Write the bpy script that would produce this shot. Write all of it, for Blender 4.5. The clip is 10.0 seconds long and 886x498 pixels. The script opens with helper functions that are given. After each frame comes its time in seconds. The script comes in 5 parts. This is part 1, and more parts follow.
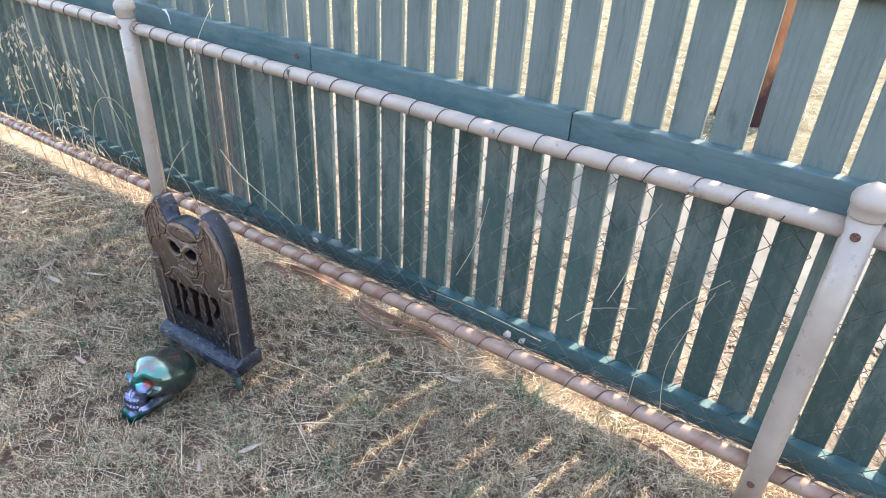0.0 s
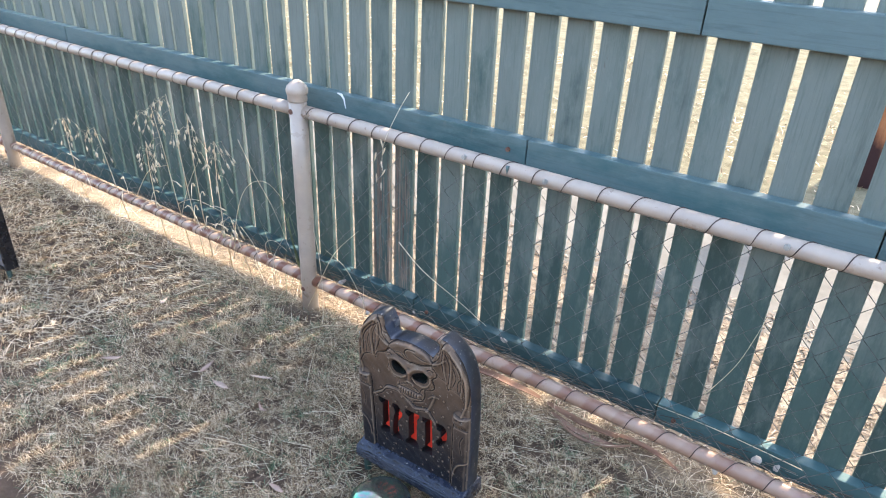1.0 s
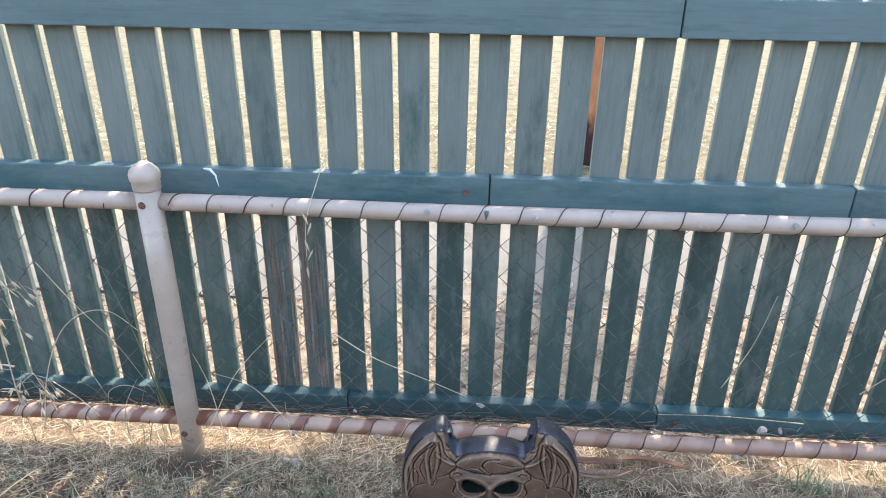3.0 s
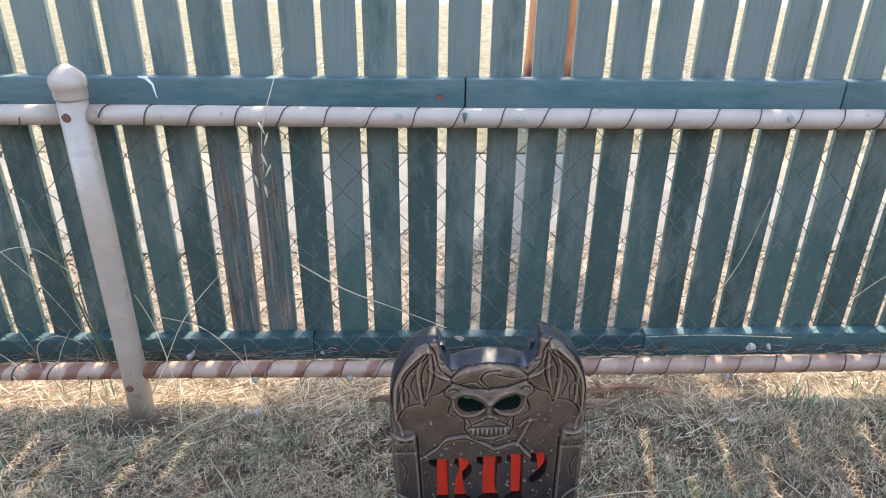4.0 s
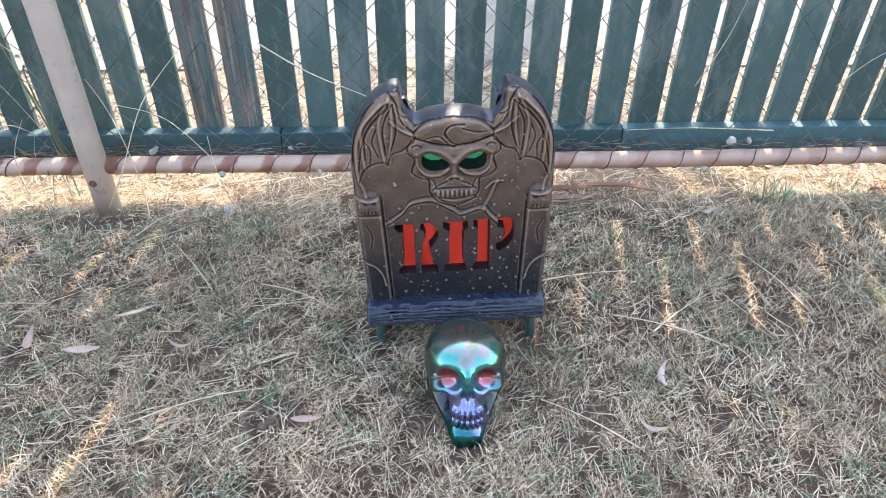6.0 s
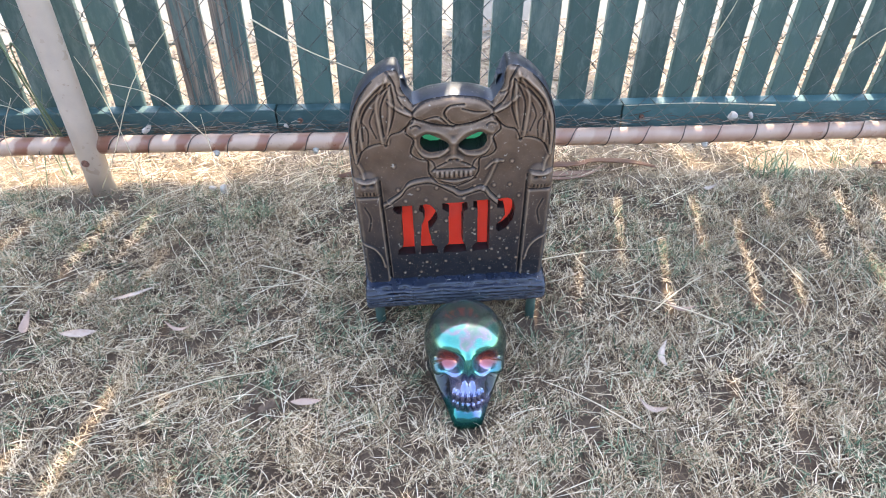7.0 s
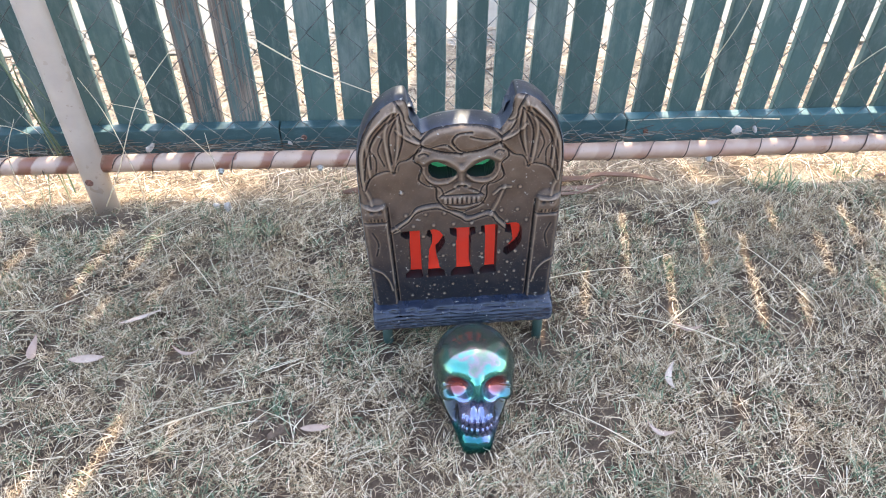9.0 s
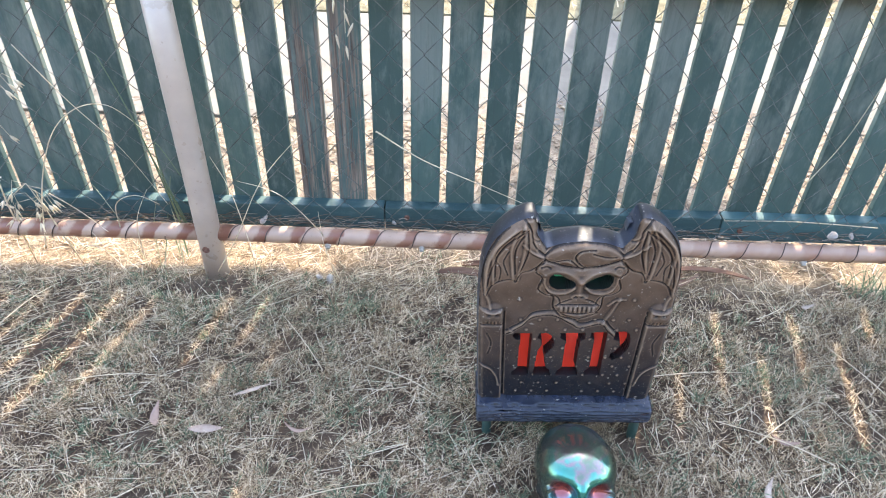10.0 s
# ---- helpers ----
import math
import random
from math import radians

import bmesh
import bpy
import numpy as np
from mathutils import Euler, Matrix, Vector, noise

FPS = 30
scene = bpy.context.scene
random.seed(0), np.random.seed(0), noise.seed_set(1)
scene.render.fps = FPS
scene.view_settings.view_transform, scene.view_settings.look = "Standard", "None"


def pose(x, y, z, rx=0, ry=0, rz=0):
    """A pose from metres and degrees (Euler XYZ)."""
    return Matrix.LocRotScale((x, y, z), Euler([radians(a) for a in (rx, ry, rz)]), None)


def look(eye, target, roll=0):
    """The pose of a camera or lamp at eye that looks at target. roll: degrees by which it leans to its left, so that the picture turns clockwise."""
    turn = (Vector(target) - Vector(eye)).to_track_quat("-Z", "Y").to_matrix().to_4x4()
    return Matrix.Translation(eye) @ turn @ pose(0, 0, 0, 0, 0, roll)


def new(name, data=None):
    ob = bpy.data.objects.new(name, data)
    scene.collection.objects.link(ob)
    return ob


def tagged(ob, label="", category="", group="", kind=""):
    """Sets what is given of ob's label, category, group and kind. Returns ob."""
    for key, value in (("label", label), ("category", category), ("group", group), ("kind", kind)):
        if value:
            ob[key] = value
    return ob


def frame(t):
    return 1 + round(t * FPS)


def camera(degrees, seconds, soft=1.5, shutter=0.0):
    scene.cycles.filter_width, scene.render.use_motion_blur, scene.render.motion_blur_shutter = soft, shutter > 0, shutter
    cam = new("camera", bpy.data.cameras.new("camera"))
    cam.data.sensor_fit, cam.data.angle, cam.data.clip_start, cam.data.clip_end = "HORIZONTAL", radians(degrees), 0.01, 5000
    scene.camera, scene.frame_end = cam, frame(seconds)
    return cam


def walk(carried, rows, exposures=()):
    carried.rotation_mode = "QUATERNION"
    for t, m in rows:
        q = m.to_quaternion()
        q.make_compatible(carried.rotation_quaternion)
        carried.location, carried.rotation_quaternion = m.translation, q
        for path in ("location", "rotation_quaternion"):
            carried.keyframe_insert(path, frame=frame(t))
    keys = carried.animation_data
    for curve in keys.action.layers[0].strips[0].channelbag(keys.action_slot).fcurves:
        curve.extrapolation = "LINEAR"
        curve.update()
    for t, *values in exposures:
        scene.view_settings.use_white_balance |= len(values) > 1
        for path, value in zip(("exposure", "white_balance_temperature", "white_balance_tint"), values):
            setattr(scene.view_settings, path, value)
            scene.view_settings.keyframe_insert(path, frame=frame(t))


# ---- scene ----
cam = camera(67.6, 10.0, soft=1.05)
SKY, SUN = 0.18, 1.6
EXPOSURES = [(0.0, 2.88), (2.5, 2.76), (4.0, 2.70), (4.6, 2.77), (5.6, 3.06), (7.5, 3.30), (9.5, 3.28), (10.0, 3.18)]
PATH = [
    (0, (-0.058, 0.583, 1.282), (-0.997, 2.021, 0.257), 3.2),
    (0.5, (-0.367, 0.486, 1.32), (-1.381, 1.922, 0.365), 3.0),
    (1, (-0.677, 0.455, 1.342), (-1.668, 1.918, 0.406), 2.5),
    (1.5, (-0.935, 0.462, 1.315), (-1.868, 2.018, 0.473), 2.7),
    (2, (-1.152, 0.375, 1.303), (-1.871, 2.053, 0.486), 2.5),
    (2.5, (-1.329, 0.368, 1.303), (-1.706, 2.158, 0.495), 1.6),
    (2.7, (-1.389, 0.411, 1.293), (-1.643, 2.221, 0.481), 1.2),
    (3.8, (-1.543, 0.603, 1.138), (-1.456, 2.392, 0.249), 0.9),
    (4, (-1.541, 0.555, 1.07), (-1.459, 2.357, 0.206), 0.9),
    (4.5, (-1.528, 0.516, 1.014), (-1.445, 2.299, 0.112), 0.7),
    (5, (-1.513, 0.494, 0.936), (-1.425, 2.241, -0.033), 0.6),
    (5.5, (-1.505, 0.494, 0.903), (-1.407, 2.162, -0.197), 0.8),
    (6, (-1.496, 0.498, 0.886), (-1.392, 2.099, -0.308), 1.0),
    (7.5, (-1.506, 0.54, 0.904), (-1.388, 2.079, -0.368), 0.8),
    (8, (-1.51, 0.561, 0.915), (-1.39, 2.096, -0.362), 0.7),
    (8.5, (-1.508, 0.563, 0.916), (-1.388, 2.098, -0.36), 0.7),
    (9, (-1.517, 0.553, 0.934), (-1.396, 2.087, -0.343), 0.8),
    (9.5, (-1.574, 0.571, 0.995), (-1.467, 2.11, -0.278), 1.2),
    (10, (-1.65, 0.588, 1.054), (-1.648, 2.191, -0.143), 1.9),
]
walk(cam, [(t, look(eye, target, roll)) for t, eye, target, roll in PATH], exposures=[(t, e, 7250, 11) for t, e in EXPOSURES])

# ---- world and sun ----
SUN_AZ, SUN_EL = 12.5, 49.5          # degrees from +y towards +x, and above the horizon
world = bpy.data.worlds.new("sky")
scene.world = world
world.use_nodes = True
wn = world.node_tree.nodes
sky = wn.new("ShaderNodeTexSky")
sky.sky_type, sky.sun_disc = "NISHITA", False
sky.sun_elevation, sky.sun_rotation = radians(SUN_EL), radians(SUN_AZ)
wn["Background"].inputs["Strength"].default_value = SKY
world.node_tree.links.new(sky.outputs[0], wn["Background"].inputs["Color"])
sun = new("sun", bpy.data.lights.new("sun", "SUN"))
sun.data.energy, sun.data.angle, sun.data.color = SUN, radians(0.55), (1.0, 0.95, 0.86)
to_sun = Vector((math.sin(radians(SUN_AZ)) * math.cos(radians(SUN_EL)), math.cos(radians(SUN_AZ)) * math.cos(radians(SUN_EL)), math.sin(radians(SUN_EL))))
sun.matrix_world = look(to_sun * 20, (0, 0, 0))


# ---- materials ----
class Mat:
    """A small wrapper round one node material."""

    def __init__(self, name, rough=0.6, metal=0.0, spec=0.5):
        self.m = bpy.data.materials.new(name)
        self.m.use_nodes = True
        self.n, self.l = self.m.node_tree.nodes, self.m.node_tree.links
        self.b = self.n["Principled BSDF"]
        self.b.inputs["Roughness"].default_value, self.b.inputs["Metallic"].default_value = rough, metal
        self.b.inputs["Specular IOR Level"].default_value = spec
        self.co = self.n.new("ShaderNodeTexCoord").outputs["Object"]

    def scaled(self, scale):
        mp = self.n.new("ShaderNodeMapping")
        mp.inputs["Scale"].default_value = scale
        self.l.new(self.co, mp.inputs[0])
        return mp.outputs[0]

    def noise(self, scale, stretch=(1, 1, 1), detail=4, rough=0.55):
        t = self.n.new("ShaderNodeTexNoise")
        t.inputs["Scale"].default_value, t.inputs["Detail"].default_value, t.inputs["Roughness"].default_value = scale, detail, rough
        self.l.new(self.scaled(stretch), t.inputs["Vector"])
        return t.outputs["Fac"]

    def ramp(self, fac, *stops):
        r = self.n.new("ShaderNodeValToRGB")
        e = r.color_ramp.elements
        while len(e) < len(stops):
            e.new(0.5)
        for el, (p, c) in zip(e, stops):
            el.position, el.color = p, (*((c, c, c) if isinstance(c, (int, float)) else c), 1)
        self.l.new(fac, r.inputs[0])
        return r.outputs[0]

    def mix(self, fac, a, b, mode="MIX"):
        x = self.n.new("ShaderNodeMix")
        x.data_type, x.blend_type = "RGBA", mode
        for i, v in ((0, fac), (6, a), (7, b)):
            if isinstance(v, (int, float)):
                x.inputs[i].default_value = v
            elif isinstance(v, tuple):
                x.inputs[i].default_value = (*v, 1)
            else:
                self.l.new(v, x.inputs[i])
        return x.outputs[2]

    def random(self, island=False):
        if island:
            return self.n.new("ShaderNodeNewGeometry").outputs["Random Per Island"]
        return self.n.new("ShaderNodeObjectInfo").outputs["Random"]

    def color(self, c):
        if isinstance(c, tuple):
            self.b.inputs["Base Color"].default_value = (*c, 1)
        else:
            self.l.new(c, self.b.inputs["Base Color"])
        return self

    def rough(self, r):
        self.l.new(r, self.b.inputs["Roughness"])
        return self

    def bump(self, h, strength=0.4, dist=0.002):
        b = self.n.new("ShaderNodeBump")
        b.inputs["Strength"].default_value, b.inputs["Distance"].default_value = strength, dist
        self.l.new(h, b.inputs["Height"])
        self.l.new(b.outputs[0], self.b.inputs["Normal"])
        return self


def paint_mat(name, tone, fade, wear, wear_at=0.66, wear_top=None, along="Z"):
    """Old timber paint: chalky fading and painted-in glare, grain and bare weathered patches."""
    k = Mat(name, 0.62, spec=0.35)
    far = k.n.new("ShaderNodeVectorMath")
    far.operation = "MULTIPLY_ADD"
    k.l.new(k.random(), far.inputs[0])
    far.inputs[1].default_value = (31, 17, 53)
    k.l.new(k.co, far.inputs[2])
    plain, k.co = k.co, far.outputs[0]

    def run(across, with_grain):
        """Stretch along the board's length."""
        return (across, 1, with_grain) if along == "Z" else (with_grain, 1, across)

    base = k.mix(k.ramp(k.random(), (0, 0.0), (1, 1.0)), tuple(c * 0.72 for c in tone), tuple(c * 1.25 for c in tone))
    # chalky paint, ragged edges, most on the upper parts, where it includes painted-in glare
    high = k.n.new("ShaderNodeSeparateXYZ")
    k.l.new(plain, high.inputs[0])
    chalk_glare = k.n.new("ShaderNodeMath")
    chalk_glare.operation = "MULTIPLY_ADD"
    k.l.new(high.outputs["Z"], chalk_glare.inputs[0])
    chalk_glare.inputs[1].default_value = 0.30
    k.l.new(k.noise(5, run(1.5, 0.5), 7, 0.7), chalk_glare.inputs[2])
    base = k.mix(k.ramp(chalk_glare.outputs[0], (0.60, 0.0), (0.74, 0.7), (0.95, 0.95)), base, fade)
    base = k.mix(k.ramp(k.noise(34, run(1.3, 0.5), 6, 0.75), (0.53, 0.0), (0.70, 0.35)), base, tuple(min(1, c * 1.25) for c in fade))
    base = k.mix(k.ramp(k.noise(16, run(2.2, 0.18), 5, 0.7), (0.58, 0.0), (0.75, 0.5)), base, tuple(c * 0.45 for c in tone))
    grain = k.noise(150, run(1, 0.035), 5, 0.7)
    base = k.mix(k.ramp(grain, (0.36, 0.20), (0.50, 0.0)), base, (0.018, 0.03, 0.03))
    patch = k.ramp(k.noise(24, (3.2, 1, 0.10), 6, 0.78) if wear_top else k.noise(9, run(1.6, 0.32), 6, 0.72), (wear_at, 0.0), (wear_at + 0.05, 1.0))
    if wear_top:
        sep = k.n.new("ShaderNodeSeparateXYZ")
        k.l.new(plain, sep.inputs[0])
        rag = k.n.new("ShaderNodeMath")
        rag.operation = "MULTIPLY_ADD"
        k.l.new(k.noise(7, (2, 1, 0.4), 5), rag.inputs[0])
        rag.inputs[1].default_value = 0.5
        k.l.new(sep.outputs["Z"], rag.inputs[2])
        lim = k.n.new("ShaderNodeMapRange")
        lim.inputs["From Min"].default_value, lim.inputs["From Max"].default_value = wear_top + 0.25, wear_top + 0.35
        lim.inputs["To Min"].default_value, lim.inputs["To Max"].default_value = 1, 0
        k.l.new(rag.outputs[0], lim.inputs["Value"])
        patch = k.mix(1.0, patch, lim.outputs[0], "MULTIPLY")
    base = k.mix(patch, base, k.ramp(grain, (0.35, wear[0]), (0.65, wear[1])))
    dirt = k.ramp(k.noise(26, (1, 1, 0.6), 6, 0.7), (0.62, 0.0), (0.8, 0.5))
    base = k.mix(dirt, base, (0.16, 0.15, 0.13))
    k.color(base).rough(k.ramp(grain, (0.3, 0.5), (0.7, 0.8)))
    return k.bump(k.mix(patch, grain, k.noise(120, run(1, 0.04), 4, 0.8)), 0.35, 0.0012).m


GREY_WOOD = ((0.055, 0.038, 0.030), (0.30, 0.225, 0.17))
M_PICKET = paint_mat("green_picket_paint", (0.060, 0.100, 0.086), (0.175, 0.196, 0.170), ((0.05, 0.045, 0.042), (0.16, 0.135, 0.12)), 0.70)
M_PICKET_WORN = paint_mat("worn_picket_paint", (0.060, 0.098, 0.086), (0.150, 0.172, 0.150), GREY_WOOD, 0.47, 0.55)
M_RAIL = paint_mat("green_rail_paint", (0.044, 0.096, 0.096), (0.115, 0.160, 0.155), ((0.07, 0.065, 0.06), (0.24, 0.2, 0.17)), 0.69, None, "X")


def pipe_mat(name, tone, stain, amount, banded=False):
    k = Mat(name, 0.42, spec=0.5)
    c = k.mix(k.ramp(k.noise(14, (1, 1, 1), 5), (0.35, 0.0), (0.7, 1.0)), tone, tuple(x * 0.84 for x in tone))
    c = k.mix(k.ramp(k.noise(11, (1.4, 1, 1), 6, 0.7), (amount, 0.0), (amount + 0.09, 0.85)), c, stain)
    if banded:
        # rust bled from each turn of the lacing wire
        sep = k.n.new("ShaderNodeSeparateXYZ")
        k.l.new(k.co, sep.inputs[0])
        prev = sep.outputs["X"]
        for src, f in ((sep.outputs["Z"], -0.7), (k.noise(14, (1, 1, 1), 5), 0.06)):
            add = k.n.new("ShaderNodeMath")
            add.operation = "MULTIPLY_ADD"
            k.l.new(src, add.inputs[0])
            add.inputs[1].default_value = f
            k.l.new(prev, add.inputs[2])
            prev = add.outputs[0]
        for op, v in (("MULTIPLY", 1 / 0.088), ("FRACT", 0)):
            add = k.n.new("ShaderNodeMath")
            add.operation = op
            k.l.new(prev, add.inputs[0])
            add.inputs[1].default_value = v
            prev = add.outputs[0]
        c = k.mix(k.ramp(prev, (0.0, 0.0), (0.46, 0.0), (0.56, 0.8), (0.84, 0.95), (0.90, 0.0)), c, tuple(x * 0.9 for x in stain))
        # the rust is stronger towards the west end
        fade = k.n.new("ShaderNodeMapRange")
        for key, v in (("From Min", 0.35), ("From Max", 1.35), ("To Min", 0.0), ("To Max", 0.72)):
            fade.inputs[key].default_value = v
        k.l.new(sep.outputs["X"], fade.inputs["Value"])
        c = k.mix(fade.outputs[0], c, k.mix(k.ramp(k.noise(8, (1, 1, 1), 5), (0.4, 0.0), (0.65, 0.6)), tuple(x * 0.9 for x in tone), stain))
    c = k.mix(k.ramp(k.noise(70, (1, 1, 1), 3), (0.66, 0.0), (0.74, 0.7)), c, (0.22, 0.13, 0.09))
    return k.color(c).rough(k.ramp(k.noise(20), (0.3, 0.24), (0.7, 0.5))).bump(k.noise(60, (1, 1, 1), 5), 0.25, 0.001).m


M_PIPE = pipe_mat("cream_pipe_paint", (0.46, 0.355, 0.28), (0.33, 0.225, 0.165), 0.66)
M_PIPE_LOW = pipe_mat("dirty_pipe_paint", (0.46, 0.30, 0.215), (0.235, 0.080, 0.044), 0.60, True)
k = Mat("weathered_galvanised_wire", 0.30, 0.45)
k.color(k.ramp(k.noise(30), (0.35, (0.055, 0.060, 0.055)), (0.65, (0.175, 0.175, 0.16))))
M_WIRE = k.m
k = Mat("rusty_lacing_wire", 0.5, 0.4)
k.color(k.ramp(k.noise(40), (0.35, (0.035, 0.02, 0.016)), (0.65, (0.11, 0.075, 0.06))))
M_LACING = k.m
M_BOLT = Mat("galvanised_bolt", 0.7).color((0.33, 0.30, 0.26)).m
M_HOLE = Mat("rusty_hole", 0.9)
M_HOLE.color(M_HOLE.ramp(M_HOLE.noise(200), (0.4, (0.10, 0.04, 0.025)), (0.6, (0.2, 0.09, 0.06))))
M_HOLE = M_HOLE.m

k = Mat("dry_soil", 0.95, spec=0.1)
pale = k.ramp(k.noise(6, (1, 1, 1), 8, 0.65), (0.3, (0.15, 0.105, 0.068)), (0.5, (0.30, 0.225, 0.152)), (0.72, (0.45, 0.36, 0.26)))
dark = k.ramp(k.noise(9, (1, 1, 1), 8, 0.65), (0.3, (0.045, 0.029, 0.021)), (0.7, (0.155, 0.105, 0.072)))
sep = k.n.new("ShaderNodeSeparateXYZ")
k.l.new(k.co, sep.inputs[0])
rag = k.n.new("ShaderNodeMath")
rag.operation = "MULTIPLY_ADD"
k.l.new(k.noise(5, (1, 1, 1), 5), rag.inputs[0])
rag.inputs[1].default_value = 0.22
k.l.new(sep.outputs["Y"], rag.inputs[2])
worn = k.n.new("ShaderNodeMapRange")
worn.inputs["From Min"].default_value, worn.inputs["From Max"].default_value = 1.93, 1.99
k.l.new(rag.outputs[0], worn.inputs["Value"])
c = k.mix(worn.outputs[0], dark, pale)
street = k.n.new("ShaderNodeMapRange")
street.inputs["From Min"].default_value, street.inputs["From Max"].default_value = 2.16, 2.30
k.l.new(rag.outputs[0], street.inputs["Value"])
c = k.mix(street.outputs[0], c, k.ramp(k.noise(11, (1, 1, 1), 8, 0.7), (0.32, (0.17, 0.13, 0.092)), (0.68, (0.40, 0.325, 0.24))))
c = k.mix(k.ramp(k.noise(160, (1, 1, 1), 4, 0.7), (0.42, 0.55), (0.6, 0.0)), c, (0.10, 0.065, 0.045))
k.color(c).bump(k.noise(90, (1, 1, 1), 8, 0.7), 0.8, 0.01)
M_SOIL = k.m


def blade_mat(name, stops, trans=0.25):
    k = Mat(name, 0.65, spec=0.3)
    c = k.ramp(k.random(True), *stops)
    c = k.mix(k.ramp(k.noise(2.2, (1, 1, 1), 5, 0.6), (0.45, 0.0), (0.68, 0.4)), c, (0.19, 0.135, 0.085))
    k.color(c)
    t = k.n.new("ShaderNodeBsdfTranslucent")
    k.l.new(c, t.inputs[0])
    x = k.n.new("ShaderNodeMixShader")
    x.inputs[0].default_value = trans
    k.l.new(k.b.outputs[0], x.inputs[1])
    k.l.new(t.outputs[0], x.inputs[2])
    k.l.new(x.outputs[0], k.n["Material Output"].inputs[0])
    return k.m


M_STRAW = blade_mat("dry_grass", ((0, (0.085, 0.048, 0.028)), (0.28, (0.31, 0.20, 0.115)), (0.58, (0.61, 0.45, 0.285)), (1, (0.95, 0.78, 0.57))))
M_THATCH = blade_mat("thatch", ((0, (0.035, 0.020, 0.013)), (0.4, (0.17, 0.11, 0.066)), (0.75, (0.40, 0.285, 0.178)), (1, (0.62, 0.48, 0.32))), 0.1)
M_GREEN = blade_mat("green_grass", ((0, (0.045, 0.085, 0.045)), (0.5, (0.14, 0.195, 0.115)), (0.85, (0.29, 0.335, 0.21)), (1, (0.50, 0.48, 0.30))))
M_LEAF = blade_mat("gum_leaf", ((0, (0.035, 0.06, 0.03)), (0.6, (0.07, 0.10, 0.05)), (1, (0.13, 0.14, 0.07))))
M_OAT = blade_mat("wild_oat", ((0, (0.63, 0.515, 0.36)), (1, (0.92, 0.795, 0.60))), 0.4)


# ---- mesh helpers ----
def link(name, bm, mat, parent=None, smooth=False):
    me = bpy.data.meshes.new(name)
    bm.normal_update()
    bm.to_mesh(me)
    bm.free()
    for p in me.polygons:
        p.use_smooth = smooth
    me.materials.append(mat)
    ob = new(name, me)
    ob.parent = parent
    return ob


def part(name, bm, material, parent, label="", smooth=False):
    ob = link(name, bm, material, parent, smooth)
    return tagged(ob, label)


def from_arrays(name, verts, faces, mat, parent=None, smooth=False):
    me = bpy.data.meshes.new(name)
    me.from_pydata(verts, [], faces)
    me.update()
    for p in me.polygons:
        p.use_smooth = smooth
    me.materials.append(mat)
    ob = new(name, me)
    ob.parent = parent
    return ob


def box(x0, x1, y0, y1, z0, z1, bevel=0.002, bm=None):
    bm = bm or bmesh.new()
    vs = bmesh.ops.create_cube(bm, size=1)["verts"]
    for v in vs:
        v.co = Vector(((x0 + x1) / 2 + v.co.x * (x1 - x0), (y0 + y1) / 2 + v.co.y * (y1 - y0), (z0 + z1) / 2 + v.co.z * (z1 - z0)))
    if bevel:
        bmesh.ops.bevel(bm, geom=list({e for v in vs for e in v.link_edges}), offset=bevel, segments=2, profile=0.6, affect="EDGES")
    return bm


def tube(points, radius, sides=8, bm=None, caps=True, radii=None):
    """A tube along points, with one radius or one a point."""
    bm = bm or bmesh.new()
    pts = [Vector(p) for p in points]
    rings, side = [], None
    for i, p in enumerate(pts):
        d = (pts[min(i + 1, len(pts) - 1)] - pts[max(i - 1, 0)]).normalized()
        if side is None:
            side = d.orthogonal().normalized()
        side = (side - d * side.dot(d)).normalized()
        up, r = d.cross(side), radii[i] if radii else radius
        rings.append([bm.verts.new(p + (side * math.cos(a) + up * math.sin(a)) * r) for a in (2 * math.pi * j / sides for j in range(sides))])
    for a, b in zip(rings, rings[1:]):
        for j in range(sides):
            bm.faces.new((a[j], a[(j + 1) % sides], b[(j + 1) % sides], b[j]))
    if caps:
        bm.faces.new(rings[0][::-1])
        bm.faces.new(rings[-1])
    return bm


def lathe(profile, sides=28, bm=None, at=(0, 0, 0)):
    """A turned solid round z: (radius, height) pairs from the bottom up."""
    bm = bm or bmesh.new()
    rings = [[bm.verts.new((at[0] + r * math.cos(2 * math.pi * j / sides), at[1] + r * math.sin(2 * math.pi * j / sides), at[2] + z)) for j in range(sides)] for r, z in profile]
    for a, b in zip(rings, rings[1:]):
        for j in range(sides):
            bm.faces.new((a[j], a[(j + 1) % sides], b[(j + 1) % sides], b[j]))
    bm.faces.new(rings[0][::-1])
    bm.faces.new(rings[-1])
    return bm


def empty(name, at=(0, 0, 0)):
    ob = new(name)
    ob.location = at
    ob.empty_display_size = 0.1
    return ob


# ---- ground ----
def ground_height(x, y):
    """Lawn level, with a shallow scrape under the fence and a hollow round the ornaments."""
    h = 0.012 * math.sin(x * 1.7 + 0.4) * math.sin(y * 2.1) + 0.006 * noise.noise(Vector((x * 3, y * 3, 0)))
    h += 0.004 * noise.noise(Vector((x * 14, y * 14, 2)))
    dip = math.exp(-((y - 1.95) / 0.10) ** 2)
    h -= 0.012 * dip + 0.038 * math.exp(-((x + 1.4) / 0.33) ** 2 - ((y - 1.32) / 0.28) ** 2)
    return h if abs(x) < 30 and abs(y) < 30 else 0.0


